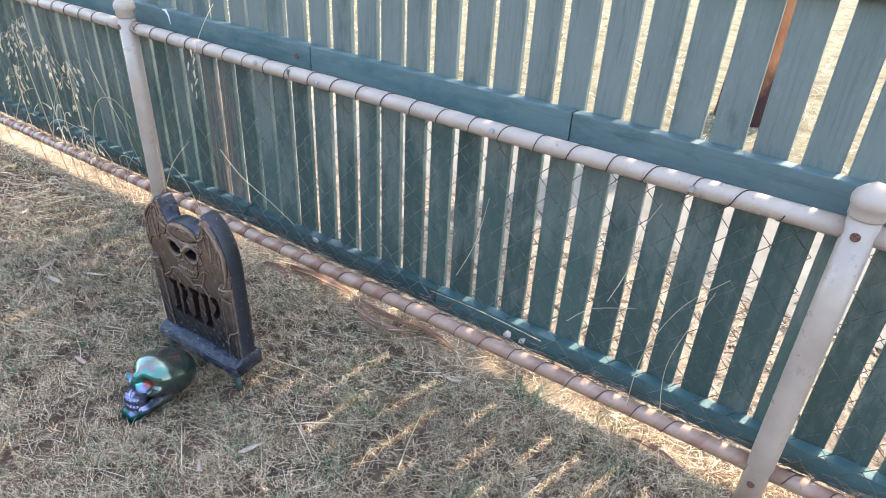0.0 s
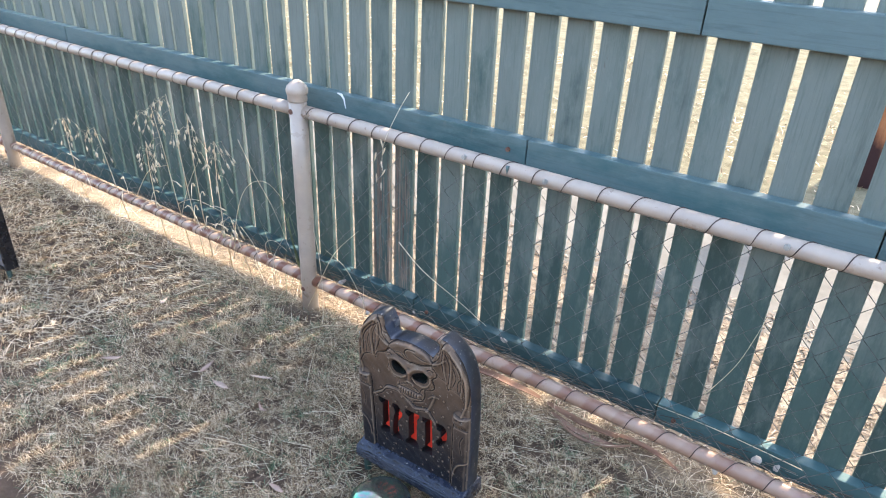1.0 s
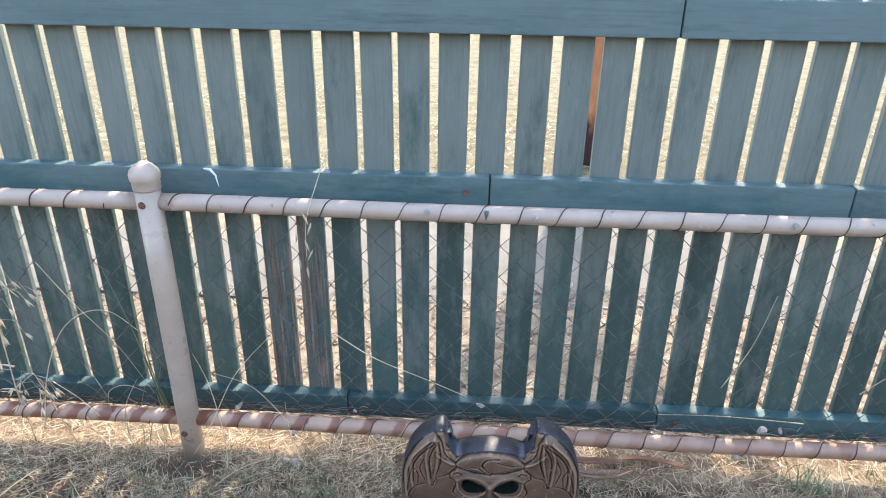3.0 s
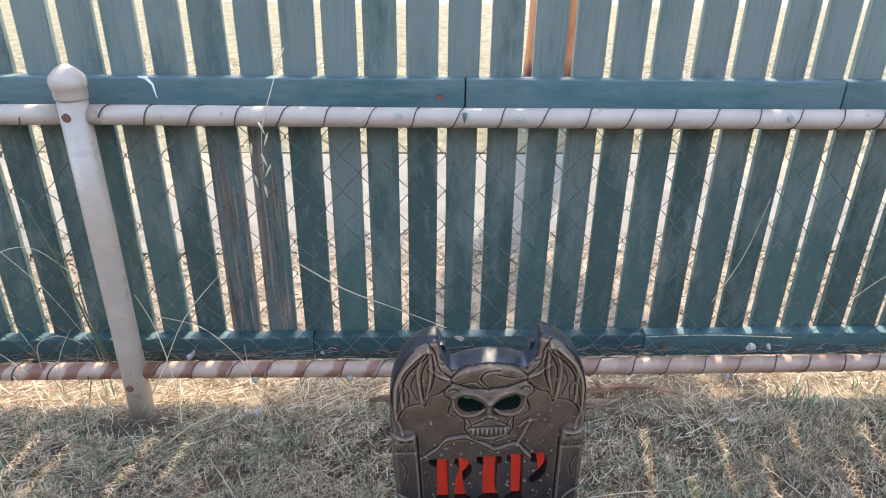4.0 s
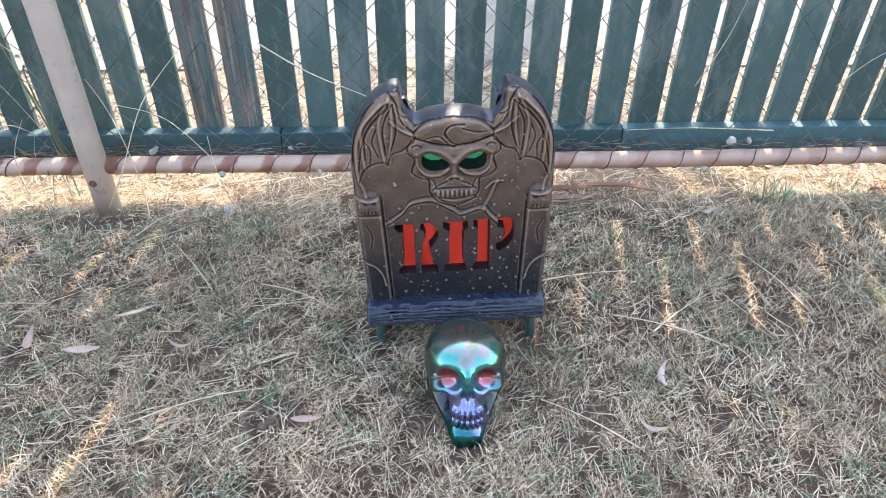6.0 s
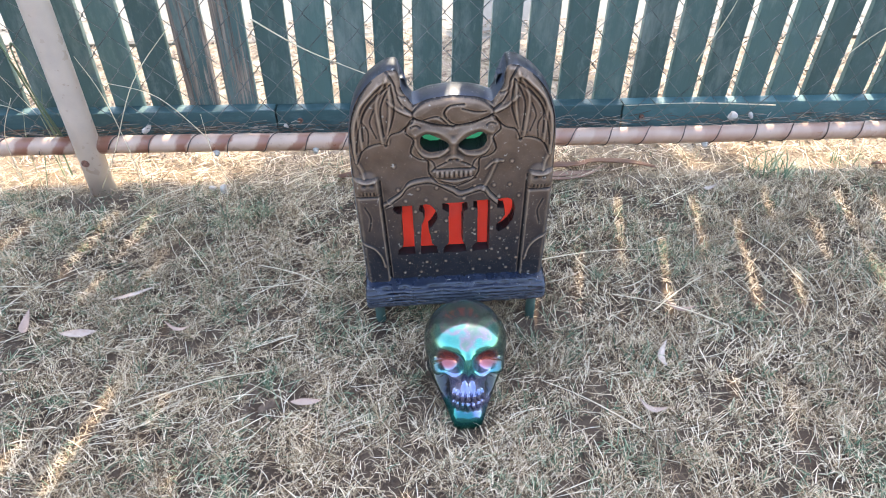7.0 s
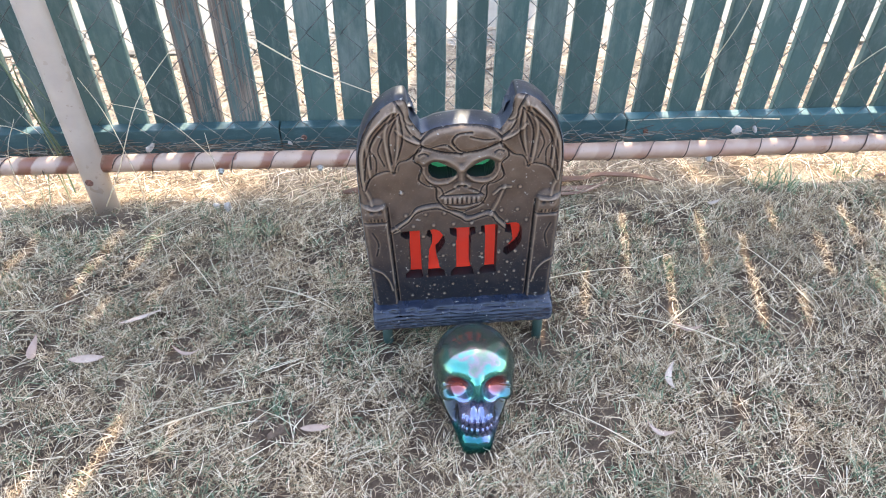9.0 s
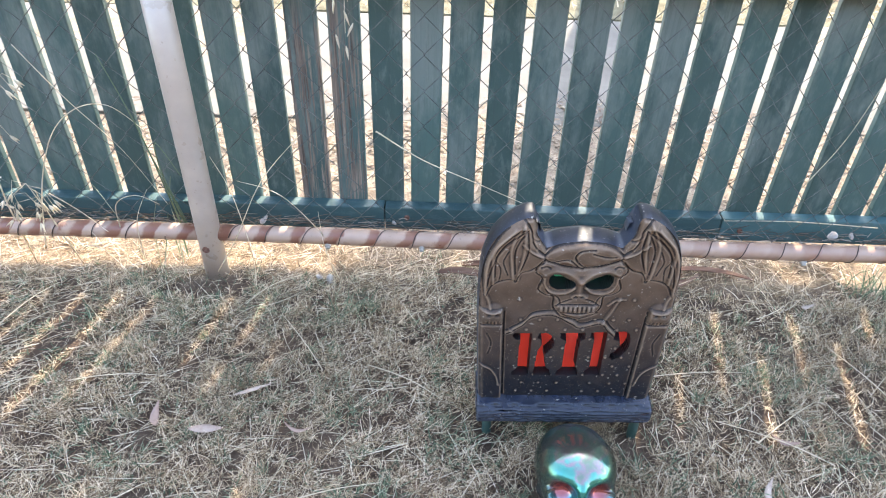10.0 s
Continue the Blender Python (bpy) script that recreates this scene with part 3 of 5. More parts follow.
def relief(U, Z):
    """Height of the moulding over the flat face, in metres: shallow forms with cut outlines."""
    H = 0.0006 * np.sin(U * 210 + np.sin(Z * 90)) * np.sin(Z * 170)
    ridge = lambda pts, w, h: h * np.exp(-(away(U, Z, smooth_line(list(pts), 6)) / w) ** 2)

    def raised(shape, high, round_over, groove=0.0026):
        d = away(U, Z, shape + shape[:1])
        return np.where(inside(U, Z, shape), high * np.sqrt(np.clip(d / round_over, 0, 1)), 0) - groove * np.exp(-(d / 0.0015) ** 2)

    edge = away(U, Z, OUT0 + OUT0[:1])
    H += -0.006 * np.exp(-(edge / 0.004) ** 2)
    for s in (-1, 1):
        H += raised([(s * x, z) for x, z in smooth_line(WING, 4, True)], 0.0030, 0.006)
        for i, rib in enumerate(RIBS):
            H += ridge([(s * x, z) for x, z in rib], 0.0024, 0.0030)
            if i < 5:
                H += ridge([(s * (x - 0.0055), z - 0.012) for x, z in rib[:-1]] + [(s * (rib[-1][0] - 0.002), rib[-1][1] + 0.016)], 0.0013, -0.0026)
        H += ridge([(s * 0.120, 0.440), (s * 0.128, 0.412), (s * 0.120, 0.385)], 0.0012, -0.0018) + ridge([(s * 0.140, 0.415), (s * 0.132, 0.395), (s * 0.134, 0.372)], 0.0012, -0.0018)
        # stem from wing to pillar
        H += ridge([(s * 0.156, 0.345), (s * 0.150, 0.333), (s * 0.146, 0.318)], 0.0028, 0.0030)
        # pillar with a small carved head on it
        inner = 0.117 + 0.03 * (Z - 0.10)
        pil = np.clip((np.abs(U) - inner) / 0.003, 0, 1) * np.clip((0.316 - Z) / 0.003, 0, 1) * (s * U > 0)
        H += 0.0050 * pil
        H += ridge([(s * 0.1160, 0.105), (s * 0.1215, 0.308)], 0.0014, -0.0030)
        H += 0.0060 * np.exp(-(((U - s * 0.141) / 0.0185) ** 2 + ((Z - 0.304) / 0.019) ** 2) ** 3)
        for dx in (-0.0065, 0.0065):
            H += -0.0045 * np.exp(-(((U - s * 0.141 - dx) / 0.0036) ** 2 + ((Z - 0.306) / 0.0028) ** 2))
        H += ridge([(s * 0.128, 0.314), (s * 0.141, 0.311), (s * 0.154, 0.314)], 0.0015, 0.0018)
        for q in range(4):
            H += ridge([(s * (0.132 + 0.006 * q), 0.293), (s * (0.132 + 0.006 * q), 0.287)], 0.0010, -0.0022)
        H += ridge([(s * 0.124, 0.281), (s * 0.160, 0.281)], 0.0020, -0.0034)
        H += ridge([(s * 0.164, 0.191), (s * 0.143, 0.180), (s * 0.131, 0.163), (s * 0.125, 0.139)], 0.0022, 0.0030)
        H += ridge([(s * 0.150, 0.262), (s * 0.142, 0.240), (s * 0.147, 0.215)], 0.0014, -0.0016)
    # hooded skull face
    H += raised(smooth_line(HOOD, 3, True), 0.0055, 0.012) + raised(smooth_line(SKULL_FACE, 3, True), 0.0050, 0.009)
    for s in (-1, 1):
        H += ridge([(s * 0.004, 0.377), (s * 0.022, 0.392), (s * 0.042, 0.396), (s * 0.060, 0.389)], 0.0048, 0.0042)
        H += ridge([(s * 0.010, 0.362), (s * 0.022, 0.353), (s * 0.042, 0.352), (s * 0.058, 0.364), (s * 0.060, 0.380)], 0.0030, 0.0034)
        H += ridge([(s * 0.063, 0.372), (s * 0.050, 0.350), (s * 0.034, 0.340), (s * 0.030, 0.330)], 0.0016, -0.0022)
        H += ridge([(s * 0.066, 0.400), (s * 0.058, 0.404), (s * 0.052, 0.400)], 0.0018, -0.0020)
        H += ridge([(s * 0.012, 0.340), (s * 0.026, 0.333), (s * 0.036, 0.324)], 0.0015, -0.0018)
        H += -0.0040 * np.exp(-(((U - s * 0.006) / 0.0030) ** 2 + ((Z - 0.3435) / 0.0026) ** 2))
    H += 0.0030 * np.exp(-((U / 0.036) ** 2 + ((Z - 0.322) / 0.022) ** 2) ** 2)
    H += ridge([(0.0, 0.374), (0.0, 0.352)], 0.0050, 0.0040) + ridge([(-0.011, 0.344), (0.0, 0.350), (0.012, 0.344)], 0.0028, 0.0028)
    H += ridge([(-0.032, 0.327), (0.0, 0.3285), (0.032, 0.327)], 0.0018, -0.0032) + ridge([(-0.032, 0.311), (0.0, 0.308), (0.032, 0.312)], 0.0020, -0.0034)
    for i in range(8):
        H += 0.0026 * np.exp(-(((U + 0.0270 - i * 0.0077) / 0.0030) ** 2 + ((Z - 0.319) / 0.0060) ** 2) ** 2)
    H += ridge([(-0.039, 0.317), (-0.015, 0.303), (0.014, 0.297), (0.036, 0.306)], 0.0016, -0.0022)
    # folds of the hood
    H += ridge([(0.016, 0.444), (-0.005, 0.442), (-0.014, 0.427), (-0.005, 0.408), (0.006, 0.400)], 0.0018, -0.0036)
    H += ridge([(-0.046, 0.414), (-0.024, 0.421), (-0.008, 0.402)], 0.0016, -0.0030) + ridge([(0.014, 0.436), (0.034, 0.428), (0.050, 0.428)], 0.0015, -0.0022)
    # scroll above the letters
    scroll = [(-0.118, 0.262), (-0.090, 0.281), (-0.074, 0.299), (-0.038, 0.304), (-0.004, 0.286), (0.011, 0.277), (0.046, 0.286), (0.060, 0.271), (0.074, 0.257)]
    H += ridge(scroll, 0.0034, 0.0034) + ridge([(x, z - 0.0055) for x, z in scroll], 0.0013, -0.0022) + ridge([(x + 0.002, z + 0.0055) for x, z in scroll], 0.0013, -0.0020)
    H += ridge([(0.070, 0.336), (0.060, 0.309), (0.048, 0.284)], 0.0030, 0.0032) + ridge([(0.080, 0.334), (0.066, 0.334), (0.052, 0.322)], 0.0018, 0.0024)
    H += ridge([(-0.120, 0.256), (-0.105, 0.262), (-0.112, 0.270)], 0.0018, 0.0026)
    # small bosses
    r = random.Random(8)
    for row in range(11):
        for col in range(7):
            u, z = -0.094 + col * 0.0315 + (0.015 if row % 2 else 0), 0.118 + row * 0.0215
            if (z < 0.30 or abs(u) > 0.082) and r.random() < 0.85:
                H += 0.0020 * np.exp(-(((U - u - r.uniform(-0.003, 0.003)) / 0.0030) ** 2 + ((Z - z) / 0.0030) ** 2) ** 2)
    return H


def tombstone():
    stone = tagged(empty("tombstone", (-1.406, 1.447, -0.036)), "bronze and black plastic tombstone ornament with winged carved face", "tombstone")
    step, depth, thick = 0.00125, 0.020, 0.048
    us, zs = np.arange(-0.170, 0.1701, step), np.arange(0.085, 0.512, step)
    U, Z = np.meshgrid(us, zs)
    # draw the outer ring of vertices onto the outline
    ins = inside(U, Z, OUT)
    H = relief(U, squash(Z, True))
    cut = np.zeros(U.shape, bool)
    for p in LETTERS + EYES:
        cut |= inside(U, Z, p)
    lean = (Z - 0.1) * 0.05
    Y = np.where(cut, np.where(Z > 0.33, depth + 0.006, depth), -H) + lean
    near = np.array(OUT)
    idx = -np.ones(U.shape, int)
    verts, keep = [], np.zeros(U.shape, bool)
    cell = ins[:-1, :-1] | ins[1:, :-1] | ins[:-1, 1:] | ins[1:, 1:]
    for dz in (0, 1):
        for du in (0, 1):
            keep[dz:keep.shape[0] - 1 + dz, du:keep.shape[1] - 1 + du] |= cell
    edge_pts = np.argwhere(keep & ~ins)
    closed = np.vstack([near, near[:1]])
    for i, j in edge_pts:
        p = np.array((U[i, j], Z[i, j]))
        a, b = closed[:-1], closed[1:]
        t = np.clip(((p - a) * (b - a)).sum(1) / ((b - a) ** 2).sum(1).clip(1e-12), 0, 1)
        q = a + (b - a) * t[:, None]
        U[i, j], Z[i, j] = q[((q - p) ** 2).sum(1).argmin()]
        Y[i, j] = 0.006 + (Z[i, j] - 0.1) * 0.05
    idx[keep] = np.arange(keep.sum())
    verts = np.stack([U[keep], Y[keep], Z[keep]], 1)
    q = np.stack([idx[:-1, :-1], idx[:-1, 1:], idx[1:, 1:], idx[1:, :-1]], -1)
    deep = cut[:-1, :-1] & cut[:-1, 1:] & cut[1:, 1:] & cut[1:, :-1]
    high = Z[:-1, :-1] > 0.33
    wall = (cut[:-1, :-1] | cut[:-1, 1:] | cut[1:, 1:] | cut[1:, :-1]) & ~deep

    def piece(name, mask, mat, label="", smooth=True):
        f = q[mask & cell]
        used, inv = np.unique(f, return_inverse=True)
        return tagged(from_arrays(name, verts[used].tolist(), inv.reshape(-1, 4).tolist(), mat, stone, smooth), label)

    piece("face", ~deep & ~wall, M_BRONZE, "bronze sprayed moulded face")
    for i, p in enumerate(LETTERS + EYES):
        lo_u, hi_u = min(x for x, z in p) - 0.003, max(x for x, z in p) + 0.003
        lo_z, hi_z = min(z for x, z in p) - 0.003, max(z for x, z in p) + 0.003
        mine = (U[:-1, :-1] > lo_u) & (U[:-1, :-1] < hi_u) & (Z[:-1, :-1] > lo_z) & (Z[:-1, :-1] < hi_z)
        piece("cut_edge", wall & mine, M_CUT, "black inner edge of a cut-out", False)
        if i < len(LETTERS):
            piece("letter_panel", deep & mine, M_RED, "red panel behind a stencilled letter of RIP")
    for s in (-1, 1):
        piece("eye_panel", deep & high & (s * U[:-1, :-1] > 0), M_EYE, "green panel behind the eye hole")
    # hollow shell behind the face: a rim and an open back, closed by a thin ledge
    bm = bmesh.new()
    rings = []
    for sc, y in ((1.0, 0.006), (1.012, 0.014), (1.012, 0.040), (1.0, thick), (0.88, thick + 0.002), (0.88, 0.030)):
        cz = 0.28
        rings.append([bm.verts.new((x * sc, y + (z - 0.1) * 0.05, cz + (z - cz) * (sc if z > 0.1 else 1))) for x, z in OUT])
    for a, b in zip(rings, rings[1:]):
        for j in range(len(a) - 1):
            bm.faces.new((a[j], a[j + 1], b[j + 1], b[j]))
    part("rim", bm, M_RIM, stone, "glossy black side", True)
    # base slab with carved log front
    nx, prof = 150, [(0.058, 0.060), (-0.022, 0.060), (-0.028, 0.066), (-0.030, 0.078), (-0.029, 0.092), (-0.024, 0.099), (0.004, 0.106), (0.058, 0.106)]
    fine = []
    for (y0, z0), (y1, z1) in zip(prof, prof[1:]):
        fine += [(y0 + (y1 - y0) * t / 8, z0 + (z1 - z0) * t / 8) for t in range(8)]
    fine.append(prof[-1])
    bm, rings = bmesh.new(), []
    for i in range(nx + 1):
        x = -0.165 + 0.33 * i / nx
        e = min(1, (0.165 - abs(x)) / 0.004)
        ring = []
        for y, z in fine:
            g = 0.0
            if y < -0.02:
                g = 0.0035 * math.sin(z * 900 + 3 * noise.noise(Vector((x * 22, z * 30, 0)))) + 0.002 * noise.noise(Vector((x * 60, z * 260, 3)))
            ring.append(bm.verts.new((x, y + g + (1 - e) * 0.004, 0.083 + (z - 0.083) * (0.9 + 0.1 * e) + 0.0008 * noise.noise(Vector((x * 40, y * 40, 9))))))
        rings.append(ring)
    for a, b in zip(rings, rings[1:]):
        for j in range(len(a)):
            bm.faces.new((a[j], b[j], b[(j + 1) % len(a)], a[(j + 1) % len(a)]))
    bm.faces.new(rings[0])
    bm.faces.new(rings[-1][::-1])
    part("base", bm, M_BLACK, stone, "black base with carved log front", True)
    for x in (-0.143, 0.143):
        part("stake", tube([(x, -0.014, -0.07), (x, -0.014, 0.075)], 0.0095, 10), M_STAKE, stone, "dark green plastic stake", True)
    stone.rotation_euler, stone.scale = (0.055, -0.034, 0), (1.01, 1, 1.07)
    return stone


tombstone()


def plain_tombstone(at, turn):
    """The other ornament further along the lawn: a plain arched slab with a panelled front."""
    stone = tagged(empty("tombstone", at), "grey plastic tombstone ornament with panelled front on green stakes", "tombstone")
    stone.rotation_euler = (0, 0, turn)
    k = Mat("grey_sprayed_plastic", 0.5)
    k.color(k.ramp(k.noise(14, (1, 1, 1), 6), (0.3, (0.16, 0.155, 0.17)), (0.7, (0.30, 0.29, 0.31)))).bump(k.noise(60), 0.4, 0.002)
    grey = k.m
    out = [(-0.15, 0.06), (0.15, 0.06)] + [(0.15 * math.cos(a), 0.30 + 0.13 * math.sin(a)) for a in np.linspace(0, math.pi, 22)]
    bm = bmesh.new()
    front, back = [bm.verts.new((x, 0, z)) for x, z in out], [bm.verts.new((x, 0.045, z)) for x, z in out]
    for j in range(len(out)):
        bm.faces.new((front[j], front[(j + 1) % len(out)], back[(j + 1) % len(out)], back[j]))
    bm.faces.new(back)
    ins = [bm.verts.new((x * 0.93, 0, 0.24 + (z - 0.24) * 0.93)) for x, z in out]
    for j in range(len(out)):
        bm.faces.new((front[j], ins[j], ins[(j + 1) % len(out)], front[(j + 1) % len(out)]))
    part("slab", bm, M_BLACK, stone, "black moulded slab")
    bm = bmesh.new()
    bm.faces.new([bm.verts.new((x * 0.93, 0.004, 0.24 + (z - 0.24) * 0.93)) for x, z in out])
    part("front_panel", bm, grey, stone, "grey sprayed front")
    for z0, z1 in ((0.09, 0.15), (0.165, 0.24), (0.255, 0.33)):
        part("moulding", box(-0.125, 0.125, -0.004, 0.006, z0, z1, 0.003), grey, stone)
    for x in (-0.12, 0.12):
        part("stake", tube([(x, 0.02, -0.06), (x, 0.02, 0.07)], 0.009, 10), M_STAKE, stone, "dark green plastic stake", True)


plain_tombstone((-3.33, 1.27, 0), 0.1)


# ---- iridescent skull ornament ----
def skull():
    P = lambda c, r: (np.array(c), np.array(r))
    sm = lambda a, b, k: -k * np.log(np.exp(-np.clip(a / k, -60, 60)) + np.exp(-np.clip(b / k, -60, 60)))

    def ell(p, c, r):
        c, r = P(c, r)
        q = np.linalg.norm((p - c) / r, axis=-1)
        return (q - 1) * r.min()

    def field(p):
        p = p.copy()
        ax = p.copy()
        ax[..., 0] = np.abs(ax[..., 0])
        d = ell(p, (0, 0.006, 0.086), (0.0615, 0.073, 0.058))
        d = sm(d, ell(p, (0, -0.024, 0.101), (0.053, 0.049, 0.043)), 0.008)          # forehead
        d = sm(d, ell(ax, (0.043, -0.052, 0.076), (0.011, 0.024, 0.011)), 0.005)     # cheekbone
        d = sm(d, ell(p, (0, -0.064, 0.066), (0.031, 0.026, 0.032)), 0.006)          # upper jaw
        d = sm(d, ell(p, (0, -0.076, 0.092), (0.008, 0.013, 0.020)), 0.004)          # nose bridge
        d = sm(d, ell(p, (0, -0.074, 0.044), (0.027, 0.0235, 0.020)), 0.004)
        a, b = np.array((0.051, -0.020, 0.050)), np.array((0.013, -0.094, -0.002))
        t = np.clip(((ax - a) @ (b - a)) / ((b - a) @ (b - a)), 0, 1)[..., None]
        jaw = np.linalg.norm((ax - a - t * (b - a)) / np.array((1, 1, 1.7)), axis=-1) - 0.0075      # jaw bone
        jaw = sm(jaw, ell(p, (0, -0.093, -0.002), (0.0165, 0.013, 0.014)), 0.006)                    # chin
        jaw = sm(jaw, ell(p, (0, -0.076, 0.020), (0.023, 0.0195, 0.015)), 0.004)
        ring = np.hypot((ax[..., 0] - 0.0285) / 1.12, ax[..., 2] - 0.093) - 0.0185 + np.clip(ax[..., 2] - 0.094, 0, 1)
        d = sm(d, np.hypot(ring, ax[..., 1] + 0.0745 - 0.25 * (ax[..., 0] - 0.0285)) - 0.0012, 0.004)   # socket rims
        d = sm(d, jaw, 0.004)
        for i in range(7):
            a = (i - 3) * 0.30
            x, y = 0.0275 * math.sin(a), -0.074 - 0.0285 * math.cos(a)
            d = sm(d, ell(p, (x, y + 0.002, 0.0440), (0.0036, 0.0046, 0.0088)), 0.0006)
            d = sm(d, ell(p, (x * 0.95, y + 0.004, 0.0265), (0.0033, 0.0043, 0.0066)), 0.0006)
        k = 0.003
        cut = lambda d, e, k: -sm(-d, e, k)
        d = cut(d, ell(ax, (0.0285, -0.086, 0.0930), (0.0195, 0.027, 0.0170)), k)    # eye sockets
        d = cut(d, ell(ax, (0.0055, -0.098, 0.0700), (0.0055, 0.014, 0.0105)), 0.002)  # nose
        d = cut(d, ell(ax, (0.035, -0.078, 0.050), (0.0075, 0.040, 0.016)), k)        # hollow under the cheek
        return d

    n, m = 340, 260
    th = np.linspace(0.001, math.pi - 0.001, m)[:, None]
    ph = np.linspace(-math.pi, math.pi, n, endpoint=False)[None, :]
    ph = ph - 0.35 * np.sin(ph)                                 # closer rays over the face
    D = np.stack([np.sin(th) * np.sin(ph), -np.sin(th) * np.cos(ph), np.cos(th) + 0 * ph], -1)
    C = np.array((0, -0.030, 0.070))
    rad = np.full(D.shape[:2], 0.15)
    for _ in range(90):
        rad -= np.clip(field(C + D * rad[..., None]), -0.004, 0.02) * 0.6
        rad = np.clip(rad, 0.006, 0.15)
    V = C + D * rad[..., None]
    V[..., 2] = np.maximum(V[..., 2], -0.016)
    faces = [(i * n + j, (i + 1) * n + j, (i + 1) * n + (j + 1) % n, i * n + (j + 1) % n) for i in range(m - 1) for j in range(n)]
    k = Mat("iridescent_chrome", 0.2, 0.82)
    sep = k.n.new("ShaderNodeSeparateXYZ")
    k.l.new(k.co, sep.inputs[0])
    mul = k.n.new("ShaderNodeMath")
    mul.operation = "MULTIPLY_ADD"
    k.l.new(k.noise(26, (1, 1, 1.4), 3), mul.inputs[0])
    mul.inputs[1].default_value = 0.60
    scl = k.n.new("ShaderNodeMath")
    scl.operation = "MULTIPLY"
    k.l.new(sep.outputs["Z"], scl.inputs[0])
    scl.inputs[1].default_value = 4.6
    k.l.new(scl.outputs[0], mul.inputs[2])
    c = k.ramp(mul.outputs[0], (0.22, (0.008, 0.095, 0.065)), (0.36, (0.015, 0.12, 0.13)), (0.47, (0.20, 0.20, 0.33)), (0.60, (0.15, 0.17, 0.28)), (0.70, (0.06, 0.26, 0.28)), (0.78, (0.05, 0.24, 0.19)), (0.86, (0.09, 0.29, 0.22)), (0.91, (0.30, 0.21, 0.21)), (0.96, (0.14, 0.22, 0.14)), (1.0, (0.17, 0.15, 0.125)))
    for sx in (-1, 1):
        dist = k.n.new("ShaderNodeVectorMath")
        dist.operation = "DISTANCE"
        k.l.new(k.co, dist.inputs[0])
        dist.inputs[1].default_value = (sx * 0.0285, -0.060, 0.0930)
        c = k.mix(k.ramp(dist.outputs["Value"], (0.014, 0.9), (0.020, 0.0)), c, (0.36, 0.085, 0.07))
        # cheek hollows coloured near-black, their shade put into the metal's tint
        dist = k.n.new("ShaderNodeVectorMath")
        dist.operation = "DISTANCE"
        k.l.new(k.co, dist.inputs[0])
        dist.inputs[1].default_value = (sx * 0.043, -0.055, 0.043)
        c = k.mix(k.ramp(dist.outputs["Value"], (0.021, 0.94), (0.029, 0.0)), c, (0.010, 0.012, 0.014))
    # sides darkened in the colour, in place of reflected dark surroundings
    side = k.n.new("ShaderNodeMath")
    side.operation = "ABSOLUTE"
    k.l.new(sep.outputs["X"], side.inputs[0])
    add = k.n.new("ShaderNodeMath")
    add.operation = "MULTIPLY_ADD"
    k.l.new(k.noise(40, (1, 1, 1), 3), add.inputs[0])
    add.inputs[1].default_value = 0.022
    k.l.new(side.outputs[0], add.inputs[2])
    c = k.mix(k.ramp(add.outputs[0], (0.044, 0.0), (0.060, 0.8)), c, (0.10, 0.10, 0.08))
    k.color(c).rough(k.ramp(k.noise(60), (0.35, 0.12), (0.7, 0.26)))
    k.bump(k.noise(38, (1, 1, 1), 3), 0.3, 0.002)
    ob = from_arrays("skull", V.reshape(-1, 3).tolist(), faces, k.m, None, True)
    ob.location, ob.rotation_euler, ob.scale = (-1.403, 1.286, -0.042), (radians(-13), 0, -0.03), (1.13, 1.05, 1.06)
    return tagged(ob, "shiny iridescent teal and purple plastic skull on dry grass", "skull")


skull()

# ---- lawn ----
def lie(x, y):
    return np.vectorize(lambda a, b: ground_height(a, b))(x, y)


